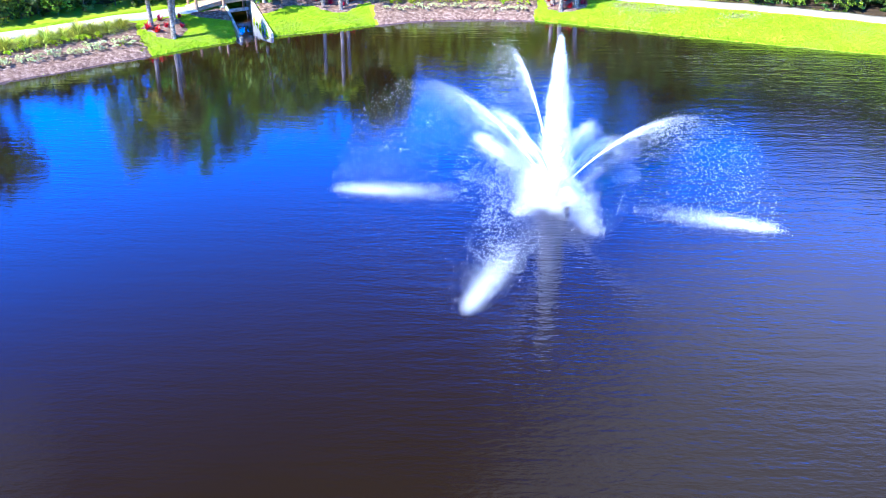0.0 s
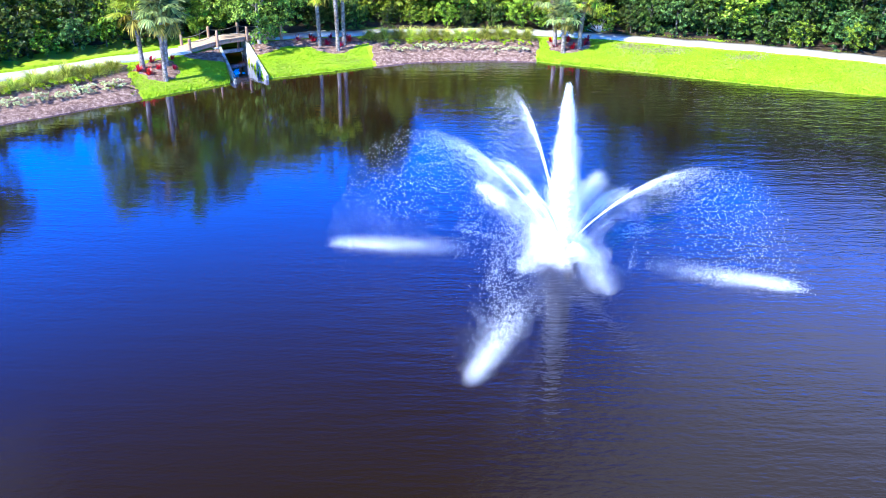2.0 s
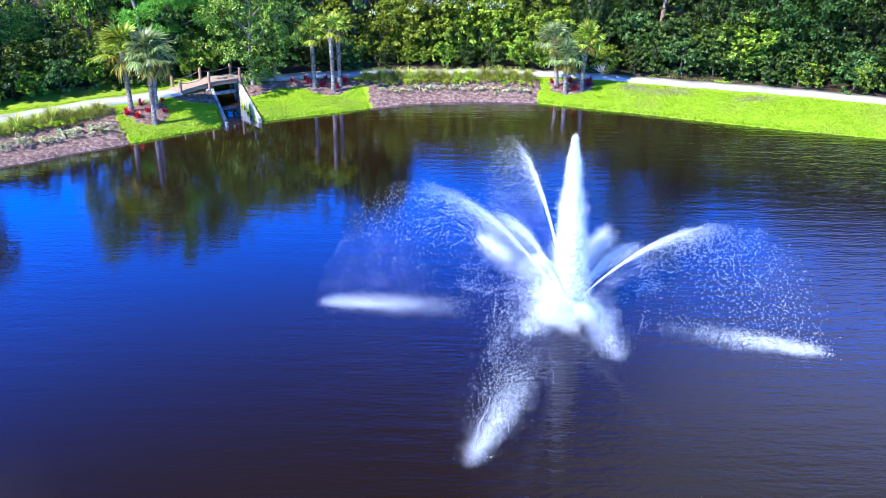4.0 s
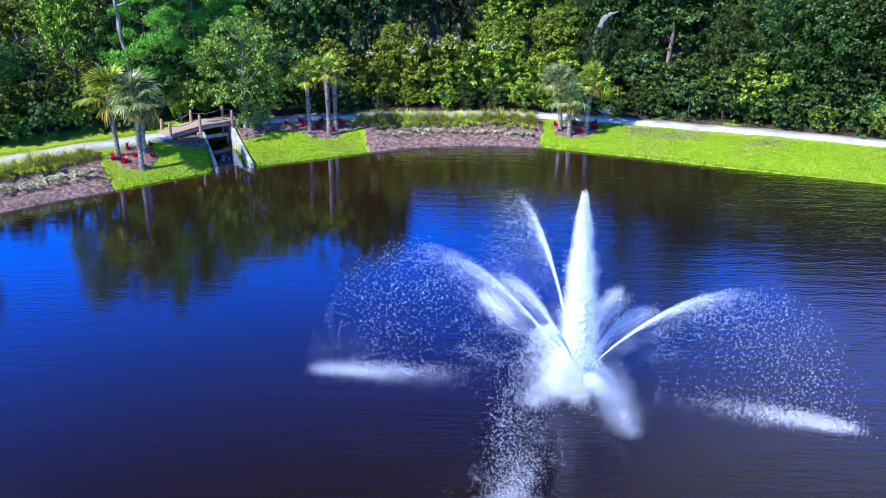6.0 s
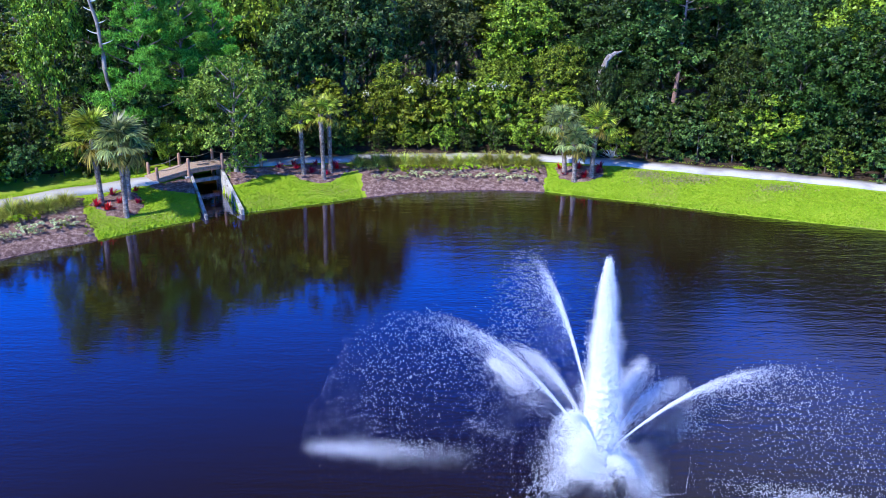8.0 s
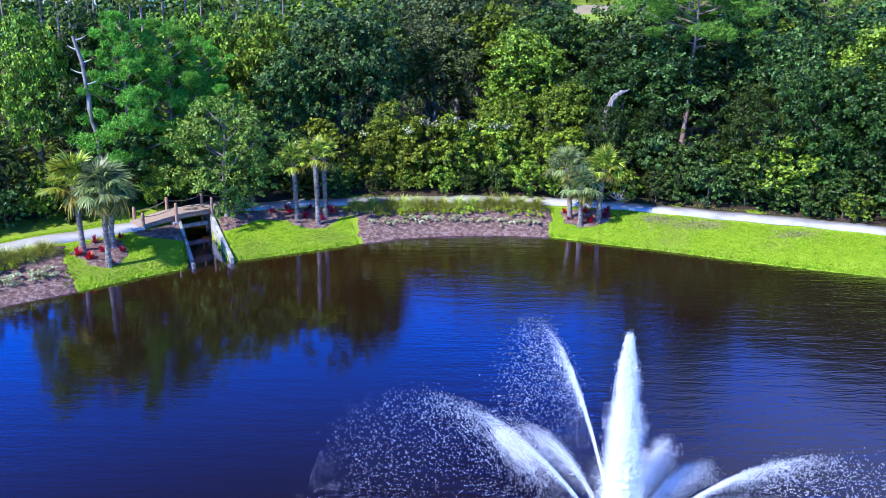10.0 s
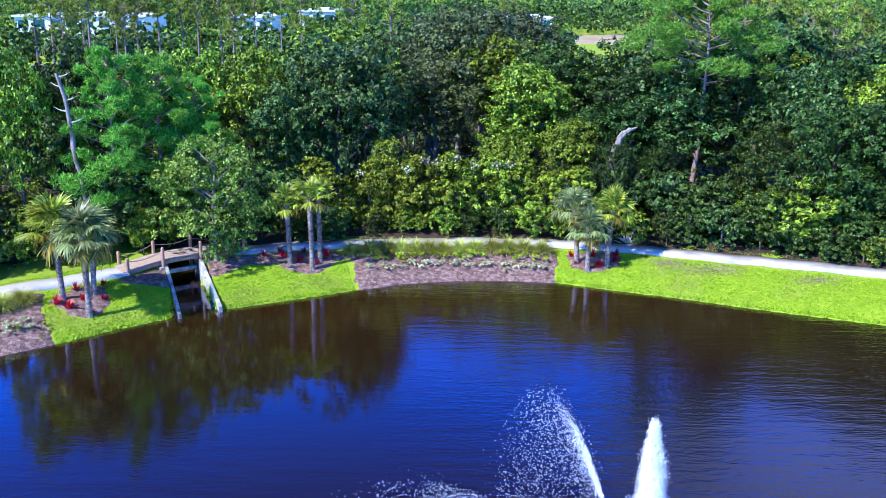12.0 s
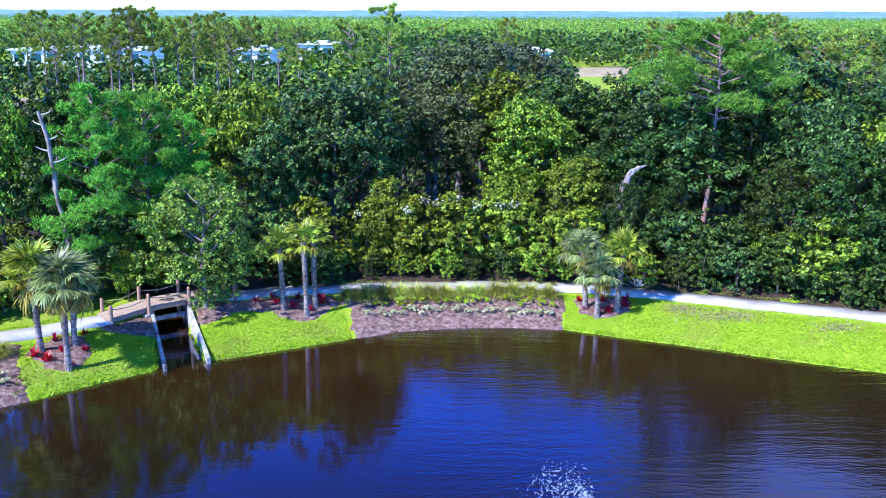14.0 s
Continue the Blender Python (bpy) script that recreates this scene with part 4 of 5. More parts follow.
def broadleaf_crown(h, rx, count, leaf, mat, low=0.22, clumps=46, rmin=0.10, rmax=0.19):
    """Clumps piled up in an uneven dome."""
    blobs = []
    while len(blobs) < clumps:
        d = unit(rng.normal(size=3))
        rad = rng.uniform(0.45, 0.92)
        z = h * (low + (1 - low) * 0.5) + d[2] * h * (1 - low) * 0.5 * rad
        taper = 1.0 if z < h * 0.6 else 1 - 0.4 * (z / h - 0.6) / 0.4
        blobs.append((d[0] * rx * rad * taper, d[1] * rx * rad * taper, z, h * rng.uniform(rmin, rmax)))
    v, f = crown(blobs, count, leaf, leaf * 0.72)
    v[:, 2] = np.maximum(v[:, 2], 0.05)
    return mesh_np("crown", v, f, mat)


def tree_kind(h, rx, count, leaf, mat, label, bark=None, low=0.22, clumps=46, n_limbs=8, rmin=0.10, rmax=0.19):
    return dict(h=h, label=label, trunk=limbs(h, rx * 0.8, n_limbs, bark or M_BARK, h * 0.018), crown=broadleaf_crown(h, rx, count, leaf, mat, low, clumps, rmin, rmax))


def plant_tree(kind, x, y, h, name="tree", group="", category="tree", wide=1.0, label=None):
    s = h / kind["h"]
    ob = thing(name, label or kind["label"], category, group, m=pose(x, y, gz(x, y) - 0.05, 0, 0, rng.uniform(0, 360)) @ Matrix.Diagonal((s * wide, s * wide, s, 1)))
    part("trunk", kind["trunk"], ob)
    part("crown", kind["crown"], ob)
    return ob


def needle_tufts(c, length, per, broad=0.085):
    """Pine tufts: slim stiff needles fanned out at each place."""
    k = len(c)
    cc = np.repeat(c, per, 0)
    d = unit(rng.normal(size=(k * per, 3)) + np.array([0, 0, 0.7]))
    s = unit(np.cross(d, rng.normal(size=(k * per, 3))))
    L = (length * rng.uniform(0.6, 1.2, k * per))[:, None]
    w = L * broad
    V = np.stack([cc - s * w, cc + s * w, cc + d * L], 1).reshape(-1, 3)
    return V, np.arange(3 * k * per).reshape(-1, 3)


def pine_kind(h, clear, spread_, tufts, per, tuft, mat, label, bark, r0, branches=22, bend=0.3, broad=0.085):
    """A pine: a bare bole, whorled boughs, needle tufts gathered at their ends."""
    xs = np.linspace(0, 1, 12)
    pts = np.array([(bend * math.sin(2.2 * u) + 0.06 * math.sin(9 * u), 0.5 * bend * u * u, -0.3 + (h + 0.3) * u) for u in xs])
    pieces = [tube(pts, r0 * (1.15 - 1.02 * xs), 8, 0.06)]
    ends = []
    for k in range(branches):
        u = clear + (0.98 - clear) * (k + rng.uniform(0, 0.8)) / branches
        b = np.array([np.interp(u, xs, pts[:, m]) for m in range(3)])
        a = 2.4 * k + rng.uniform(-0.5, 0.5)
        v = (u - clear) / (1 - clear)
        L = spread_ * (0.55 + 0.55 * math.sin(math.pi * (0.25 + 0.65 * v))) * rng.uniform(0.6, 1.1) * (1.15 - 0.65 * v)
        e = np.array([b + np.array([math.cos(a), math.sin(a), 0]) * L * w + np.array([0, 0, L * (0.25 * w + 0.25 * w * w) * (0.5 + v)]) for w in np.linspace(0, 1, 5)])
        pieces.append(tube(e, [r0 * 0.30 * (1 - 0.8 * w) + 0.006 for w in np.linspace(0, 1, 5)], 5))
        for _ in range(4):
            w = rng.uniform(0.55, 1.05)
            ends.append((*(e[0] + (e[-1] - e[0]) * w + rng.normal(size=3) * [0.17 * L, 0.17 * L, 0.06 * L]), min(0.75, L * rng.uniform(0.14, 0.26))))
    ends = np.array(ends)
    i = rng.integers(len(ends), size=tufts)
    c = ends[i, :3] + unit(rng.normal(size=(tufts, 3))) * (ends[i, 3] * rng.uniform(0.3, 1, tufts) ** 0.5)[:, None] * [1, 1, 0.55]
    V, F = join(pieces)
    nv, nf = needle_tufts(c, tuft, per, broad)
    return dict(h=h, label=label, trunk=mesh_np("trunk", V, F, bark, True), crown=mesh_np("crown", nv, nf, mat))


OAKS = [tree_kind(8, 3.1, 11000, 0.185, M_OAK, "dense dark green oak at the edge of the woods") for _ in range(2)]
GREENS = [tree_kind(8, 2.8, 11000, 0.185, M_GREEN, "bright green broadleaf tree in the woods") for _ in range(2)]
OAKS_FAR = [tree_kind(8, 3.1, 5200, 0.255, M_OAK, "tall dark green oak within the woods", low=0.42)]
GREENS_FAR = [tree_kind(8, 2.8, 5200, 0.25, M_GREEN, "tall bright green tree within the woods", low=0.42)]
TEALS_FAR = [tree_kind(8, 2.9, 5200, 0.255, M_TEAL, "tall blue-green laurel within the woods", low=0.42)]
LIMES = [tree_kind(7, 2.3, 12000, 0.15, M_LIME, "yellow-green young broadleaf tree", low=0.15)]
TEALS = [tree_kind(8, 2.9, 11000, 0.185, M_TEAL, "blue-green laurel tree with dense leaves") for _ in range(2)]
GREYS = [tree_kind(9, 4.0, 17000, 0.175, M_GREY, "old grey-green oak with bare limbs", M_PALE_BARK, low=0.3, clumps=60)]
SHRUB_KINDS = [tree_kind(3, 1.4, 4400, 0.155, mt, lb, low=-0.06, clumps=36, n_limbs=5, rmin=0.13, rmax=0.24) for mt, lb in
               ((M_GREEN, "dense green understorey shrub beside the path"), (M_LIME, "yellow-green leafy shrub at the woods' edge"), (M_TEAL, "dark blue-green shrub in the woods' edge"), (M_OAK, "dark green shrub in the shade of trees"))]
MID_KINDS = [tree_kind(9, 3.4, 2400, 0.325, mt, lb, low=0.42, n_limbs=3, clumps=36) for mt, lb in
             ((M_OAK, "dark green oak within the woods"), (M_GREEN, "green broadleaf tree within the woods"), (M_TEAL, "blue-green tree within the woods"), (M_GREY, "grey-green oak within the woods"), (M_LIGHT, "pale green tree within the woods"))]
PINES = [pine_kind(12.5, 0.62, 2.6, 640, 10, 0.34, M_PINETOP, "tall slender pine with a bare reddish grey trunk", M_PINE_BARK, 0.19, 19, 0.35, 0.15) for _ in range(3)]
FULL_PINE = pine_kind(8.5, 0.14, 2.4, 7000, 10, 0.19, M_NEEDLE, "bushy green pine with tufted boughs", M_PINE_BARK, 0.12, 40, 0.2, 0.10)
BIG_PINE = pine_kind(12.6, 0.62, 3.7, 6600, 10, 0.22, M_NEEDLE, "tall leaning pine with a reddish bare trunk", M_PINE_BARK, 0.165, 20, 0.75, 0.10)
LIGHT_TREE = tree_kind(6, 3.0, 23000, 0.12, M_LIGHT, "slender pale green tree with grey limbs beside the footbridge", M_PALE_BARK, low=-0.04, clumps=130, n_limbs=18, rmin=0.08, rmax=0.14)

FRONT_OAKS = [tree_kind(7, 3.0, 15000, 0.16, M_DARKER_OAK, "dense dark green oak leafy down to the path", low=0.02, clumps=60) for _ in range(2)]
DARKER_OAKS = [tree_kind(8, 3.0, 11000, 0.19, M_DARKER_OAK, "darker green oak within the woods", low=0.2)]
FRONT_GREENS = [tree_kind(7, 2.9, 15000, 0.16, M_OAK, "green oak leafy down to the ground", low=0.02, clumps=60) for _ in range(2)]

plant_tree(LIGHT_TREE, -11.0, 53.7, 6.5, wide=0.92, label="slender pale green tree with grey limbs beside the footbridge")
ob = plant_tree(BIG_PINE, 13.6, 63.0, 11.8, "pine_tree", category="pine tree")
ob.matrix_basis = pose(12.9, 63.0, 1.0, 0, 0, 10) @ Matrix.Diagonal((1.0, 1.0, 0.93, 1))
for x, y, h in ((-16.3, 55.9, 9.1), (-14.4, 57.3, 8.7), (-13.0, 58.8, 7.6), (-17.4, 58.6, 8.8)):
    plant_tree(FULL_PINE, x, y, h, "pine_tree", category="pine tree")
plant_tree(GREYS[0], 0.3, 76.5, 11.0, label="huge grey-green oak with bare limbs and hanging moss", wide=1.0)
plant_tree(GREYS[0], 5.0, 87.0, 10.2, label="old grey-green oak deep in the woods", wide=1.1)
EDGE_TREES = [(TEALS[0], -27.4, 50.2, 9.7, 0.8), (OAKS[0], -29.8, 49.0, 9.8, 1.0), (GREENS[0], -33.0, 46.5, 9.2, 1.0), (OAKS[1], -36.5, 43.5, 9.5, 1.1), (TEALS[1], -40.5, 41.0, 9.5, 1.1),
              (GREENS[1], -20.4, 55.4, 9.6, 0.56), (OAKS[0], -18.7, 56.9, 9.2, 0.75), (GREENS[0], -14.9, 62.2, 9.6, 0.85), (GREENS[1], -11.0, 63.0, 9.2, 0.8), (TEALS[0], -9.0, 61.6, 7.6, 0.75),
              (TEALS[1], -6.3, 62.8, 9.9, 0.95), (OAKS[1], -4.7, 65.0, 9.5, 0.75), (LIMES[0], -3.5, 60.8, 4.6, 0.9), (GREENS[1], 4.4, 66.8, 8.0, 1.0), (GREENS[0], 3.0, 62.3, 4.7, 1.0), (GREENS[1], 6.3, 62.6, 5.4, 1.0),
              (OAKS[0], 8.0, 61.8, 3.9, 1.0), (FRONT_OAKS[1], 8.3, 59.4, 4.9, 0.6), (OAKS[1], 6.3, 71.0, 8.8, 1.1), (OAKS[0], 9.6, 70.2, 8.6, 1.05), (FRONT_OAKS[0], 10.8, 60.2, 4.4, 0.85), (FRONT_GREENS[0], 16.0, 58.0, 6.2, 0.85), (FRONT_OAKS[1], 18.4, 56.9, 7.3, 0.9),
              (FRONT_OAKS[0], 20.9, 56.1, 7.5, 1.0), (FRONT_OAKS[0], 23.4, 54.9, 7.8, 1.0), (FRONT_OAKS[0], 26.6, 53.4, 8.0, 1.05), (FRONT_OAKS[1], 30.0, 51.8, 8.2, 1.1), (FRONT_GREENS[1], 34.0, 50.0, 8.2, 1.1), (TEALS[0], 18.6, 61.2, 8.6, 0.9), (GREENS[1], 22.5, 59.6, 8.9, 1.0)]
for kind, x, y, h, wide in EDGE_TREES:
    plant_tree(kind, x, y, h, "tree", "trees at the front of the woods", wide=wide)

# white-flowering shrubs behind the clump grasses
for x, y, h, w in ((-4.4, 59.6, 3.2, 0.85), (-2.7, 59.8, 3.5, 0.9), (-1.3, 60.0, 3.8, 0.95), (0.2, 60.1, 4.0, 0.95), (1.7, 60.1, 3.8, 0.9), (3.1, 60.2, 3.6, 0.9)):
    ob = plant_tree(SHRUB_KINDS[1], x, y, h, "flowering_shrub", "flowering shrubs behind the bed", "shrub", w, "tall yellow-green shrub with white blossom clusters")
    pieces = []
    for _ in range(int(rng.integers(1, 3))):
        a, e = rng.uniform(-2.6, -0.5), rng.uniform(0.7, 1.3)
        c = np.array([1.15 * math.cos(a) * math.cos(e), 1.15 * math.sin(a) * math.cos(e), 1.75 + 1.25 * math.sin(e)])
        n = 30
        cc = c + rng.normal(size=(n, 3)) * [0.14, 0.14, 0.08]
        pieces.append(leaves(cc, unit(rng.normal(size=(n, 3)) + [0, -0.5, 1]), 0.11, 0.09))
    V, F = join(pieces)
    turn = ob.matrix_basis.to_euler().z
    part("blossom", mesh_np("blossom", V, F, M_FLOWER), ob, "white blossom clusters", m=Matrix.Rotation(-turn, 4, "Z"))

# dead pine and the bleached broken limb
snag = thing("dead_pine", "bleached dead pine trunk with broken stubs", "dead tree", m=pose(-17.1, 54.5, gz(-17.1, 54.5)))
pts = [(-0.8 * u * u + 0.10 * math.sin(9 * u) + 0.04 * math.sin(31 * u), 0.1 * math.sin(5 * u), -0.2 + 8.6 * u) for u in np.linspace(0, 1, 16)]
V, F = tube(pts, [(0.125 - 0.045 * u) * (1 + 0.22 * math.sin(23 * u)) for u in np.linspace(0, 1, 16)], 10, 0.3)
part("trunk", mesh_np("trunk", V, F, M_PALE_BARK, True), snag)
for u, a, L in ((0.98, 0.4, 0.6), (0.93, 2.8, 0.5), (0.86, 0.1, 0.45), (0.80, 3.3, 0.6), (0.74, 0.3, 0.7), (0.70, 2.6, 0.3)):
    b = np.array([np.interp(u, np.linspace(0, 1, 16), [p[m] for p in pts]) for m in range(3)])
    e = [b + np.array([math.cos(a), math.sin(a) * 0.5, 0]) * L * w + np.array([0, 0, 0.35 * L * w * w]) for w in np.linspace(0, 1, 4)]
    V, F = tube(e, [0.05, 0.035, 0.022, 0.006], 5)
    part("branch_stub", mesh_np("branch_stub", V, F, M_DEADWOOD, True), snag)
limb = thing("broken_trunk", "bleached broken tree trunk among green leaves", "dead tree", m=pose(8.75, 60.9, gz(8.75, 60.9)) @ Matrix.Diagonal((0.95, 0.95, 1.04, 1)))
V, F = tube([(-0.4, 0.9, -0.2), (-0.38, 0.7, 1.8), (-0.3, 0.4, 3.2), (-0.2, 0.1, 3.9), (-0.06, 0, 4.25), (-0.02, 0, 4.45), (0.16, 0, 4.66), (0.30, -0.03, 4.72), (0.46, -0.05, 4.86), (0.66, -0.05, 4.88), (0.92, -0.05, 4.99)], [0.2, 0.19, 0.18, 0.17, 0.16, 0.13, 0.15, 0.10, 0.11, 0.06, 0.01], 14, 0.5)
part("trunk", mesh_np("trunk", V, F, M_PALE_BARK, True), limb)
oak_limbs = thing("bare_limbs", "bleached bare oak limbs reaching out of the dark crown", "dead branches", m=pose(-2.7, 72.0, 1.0))
stem = [(0.9 + 0.15 * math.sin(4 * u), 0.5, 5.2 * u) for u in np.linspace(0, 1, 8)]
V, F = tube(stem, [0.26 - 0.16 * u for u in np.linspace(0, 1, 8)], 8, 0.1)
part("trunk", mesh_np("trunk", V, F, M_PALE_BARK, True), oak_limbs)
for x, z, a, L in ((0.95, 3.6, 2.75, 2.6), (0.9, 4.4, 2.4, 2.2), (1.0, 4.0, 0.5, 1.8), (1.0, 4.9, 0.9, 1.7), (0.9, 3.0, 2.95, 1.5), (-0.2, 4.3, 2.0, 0.9), (-0.6, 4.0, 3.4, 1.1)):
    e = [np.array([x, 0.3, z]) + np.array([math.cos(a) * L * w, -0.6 * w, math.sin(a) * L * 0.45 * w + 0.10 * L * math.sin(5 * w + x)]) for w in np.linspace(0, 1, 8)]
    V, F = tube(e, [0.055 * (1 - 0.9 * w) + 0.005 for w in np.linspace(0, 1, 8)], 6)
    part("limb", mesh_np("limb", V, F, M_PALE_BARK, True), oak_limbs)
n = 60
c = np.stack([rng.uniform(-1.4, 2.2, n), rng.uniform(-0.4, 0.5, n), rng.uniform(2.6, 5.0, n)], 1)
V = np.stack([c, c + [0.05, 0, -0.2], c + np.stack([rng.normal(size=n) * 0.05, 0 * c[:, 0], -rng.uniform(0.35, 0.8, n)], 1), c + [-0.05, 0, -0.2]], 1).reshape(-1, 3)
part("moss", mesh_np("moss", V, np.arange(4 * n).reshape(-1, 4), M_MOSS), oak_limbs, "grey hanging moss", "stuff")

# a bleached dead shrub beside the path, and a pale sapling at the wood's edge
tangle = thing("dead_shrub", "bleached bare twigs of a dead shrub beside the path", "dead shrub", m=pose(8.75, 57.3, gz(8.75, 57.3)))
for k in range(26):
    a, el, L = rng.uniform(0, 2 * math.pi), rng.uniform(0.3, 1.4), rng.uniform(0.5, 0.95)
    e = [np.array([math.cos(a) * math.cos(el), math.sin(a) * math.cos(el), math.sin(el)]) * L * w + rng.normal(size=3) * 0.05 * w - [0, 0, 0.05] for w in np.linspace(0, 1, 6)]
    V, F = tube(e, [0.022 * (1 - 0.8 * w) + 0.004 for w in np.linspace(0, 1, 6)], 5)
    part("twig", mesh_np("twig", V, F, M_DEADWOOD, True), tangle)
plant_tree(LIMES[0], -14.6, 54.3, 2.3, "sapling", wide=0.8, label="small yellow-green sapling at the wood's edge")

# the wood's edge: shrubs down to the ground
taken = []


def cap(x, y):
    """How tall a tree may grow here: glades and gaps that open a view."""
    h = 99.0
    if y < 63.4 and abs(x - (-0.2 + (y - 14.6) * 0.275)) < 2.9:
        h = min(h, 3.5)
    if y < 58.4 and abs(x - (-0.2 - (y - 14.6) * 0.442)) < 1.0:
        h = min(h, 2.7)
    if y < 63.2 and abs(x - (-0.2 + (y - 14.6) * 0.193)) < 1.1:
        h = min(h, 3.6)
    if -3.6 < x < 7.8 and 58 < y < 83:
        h = min(h, 0.40 * (y - 51))
    if 95 < y < 190 and abs(x / (y - 15) - 0.154) < 0.035:
        h = min(h, 5.0)
    if y > 60 and abs(x / (y - 15) - 0.154) < 0.04:
        h = min(h, max(2.0, 11.9 - 0.072 * (y - 15)))
    if y > 62 and x / (y - 15) < -0.17:
        h = min(h, max(2.6, 12.4 - 0.091 * (y - 15)))
    if y > 70 and -0.17 < x / (y - 15) < -0.06:
        h = min(h, max(2.8, 12.6 - 0.080 * (y - 15)))
    if y > 66 and 0.008 < x / (y - 15) < 0.13:
        h = min(h, max(2.5, 12.9 - 0.046 * (y - 15)))
    if 78 < y < 130 and -0.50 < x / (y - 15) < -0.41:
        h = min(h, 5.5)
    return h


def free(x, y, r):
    if any((x - a) ** 2 + (y - b) ** 2 < (r + c) ** 2 for a, b, c in taken):
        return False
    taken.append((x, y, r))
    return True


taken += [(13.3, 63, 0.8), (-17.1, 54.5, 0.8), (-16.3, 55.9, 0.9), (-14.4, 57.3, 0.9), (-13.0, 58.8, 0.8), (-11.0, 53.7, 1.8), (-0.5, 65.2, 2.4), (8.75, 60.9, 0.8)]
taken += [(x, y, 0.25 * h * wide) for kind, x, y, h, wide in EDGE_TREES]
for x in np.arange(-34, 34, 1.35):
    for off, hh in ((-0.55, 2.2), (0.95, 3.5)):
        px, py = x + rng.uniform(-0.5, 0.5), edge_y(x) + off + rng.uniform(-0.35, 0.35)
        if -6 < px < 4.2 and off < 1:
            py, hh = py + 0.2, 1.5
        if -13.6 < px < -9.6 and off < 2:
            continue
        h = min(hh * rng.uniform(0.75, 1.25) * (0.75 if -30 < px < -21 else 1), cap(px, py))
        k = 1 if -5 < px < 4.2 and off > 0 else int(rng.choice(4, p=(0.12, 0.02, 0.20, 0.66) if px > 8 else (0.34, 0.06, 0.20, 0.40)))
        plant_tree(SHRUB_KINDS[k], px, py, h, "shrub", "shrubs along the wood's edge", "shrub", rng.uniform(0.85, 1.15))

# dark understorey in the glade below the old oaks
for x in np.arange(-4.5, 9, 2.8):
    for y in np.arange(63.5, 83, 3.2):
        px, py = x + rng.uniform(-0.7, 0.7), y + rng.uniform(-0.8, 0.8)
        plant_tree(MID_KINDS[int(rng.choice((0, 2, 3)))], px, py, rng.uniform(1.4, 2.2), "shrub", "understorey in the glade", "shrub", 1.25, "low dark shrub in the shade of old oaks")
for x in np.arange(-33, -19, 2.7):
    for off in (4.5, 7.5, 10.5, 14, 18):
        px, py = x + rng.uniform(-0.8, 0.8), edge_y(x) + off + rng.uniform(-0.8, 0.8)
        if free(px, py, 0.6):
            plant_tree(MID_KINDS[int(rng.choice((0, 1, 2)))], px, py, min(rng.uniform(2.6, 3.8), cap(px, py)), "shrub", "low thicket beside the western path", "shrub", 1.3, "low green thicket at the western edge of the woods")
# leafy undergrowth that covers the forest floor
n = 52000
p = np.stack([rng.uniform(-48, 46, n), rng.uniform(50, 100, n)], 1)
p = p[p[:, 1] > edge_y(p[:, 0]) + 0.9 + 0.3 * rng.normal(size=n)]
n = len(p)
c = np.column_stack([p, ground_z(p) + 0.1 + 0.75 * rng.uniform(0, 1, n) * (0.5 + 0.5 * np.sin(p[:, 0] * 1.7) * np.sin(p[:, 1] * 1.3))])
V, F = sprigs(c, unit(rng.normal(size=(n, 3)) * 0.6 + [0, -0.3, 1]), 0.36, 0.24)
tagged(new("undergrowth", mesh_np("undergrowth", V, F, M_OAK)), "low dark green undergrowth on the forest floor", "undergrowth", kind="stuff")

# the first rows of trees
for x in np.arange(-36, 37, 2.9):
    for off, lo, hi in ((5.6, 6.0, 7.8), (8.4, 7.6, 9.2), (11.8, 8.4, 10.2), (15.6, 8.8, 10.6)):
        px, py = x + rng.uniform(-1.1, 1.1), edge_y(x) + off + rng.uniform(-1, 1)
        h = rng.uniform(lo, hi)
        if -29.5 < px < -20.5:
            h = min(h, 3.4 + 0.17 * off)
        h = min(h, cap(px, py))
        if h < 2.5 or -4 < px < 3 and 12 < off < 17:
            continue
        if not free(px, py, 0.95):
            continue
        mix = (0.58, 0.10, 0.27, 0.01, 0.04) if px > 6 else (0.26, 0.36, 0.20, 0.10, 0.08)
        bank = (OAKS_FAR, GREENS_FAR, TEALS_FAR, LIMES, GREYS)[int(rng.choice(5, p=mix))] if off > 9 else (OAKS, GREENS, TEALS, LIMES, GREYS)[int(rng.choice(5, p=mix))]
        if bank in (OAKS, OAKS_FAR) and px > 6:
            bank = DARKER_OAKS
        plant_tree(bank[int(rng.integers(len(bank)))], px, py, h, "tree", "trees at the front of the woods", wide=rng.uniform(0.9, 1.15))

# deeper woods
for yy in np.arange(78, 128, 5.5):
    half = 8 + 0.53 * (yy - 15)
    for xx in np.arange(-half, half, 5.6):
        px, py = xx + rng.uniform(-1.8, 1.8), yy + rng.uniform(-1.8, 1.8)
        if -74 < px < -42 and py > 124:
            continue
        top = cap(px, py)
        u = rng.uniform()
        if u < 0.16:
            plant_tree(PINES[int(rng.integers(3))], px, py, min(top, rng.uniform(8.5, 11.5)), "pine_tree", "pines within the woods", "pine tree")
        else:
            plant_tree(MID_KINDS[int(rng.choice(5, p=(0.25, 0.27, 0.16, 0.14, 0.18)))], px, py, min(top, rng.uniform(5.6, 9.2) * (0.8 if yy > 105 else 1)), "tree", "trees deep in the woods", wide=rng.uniform(0.9, 1.2))

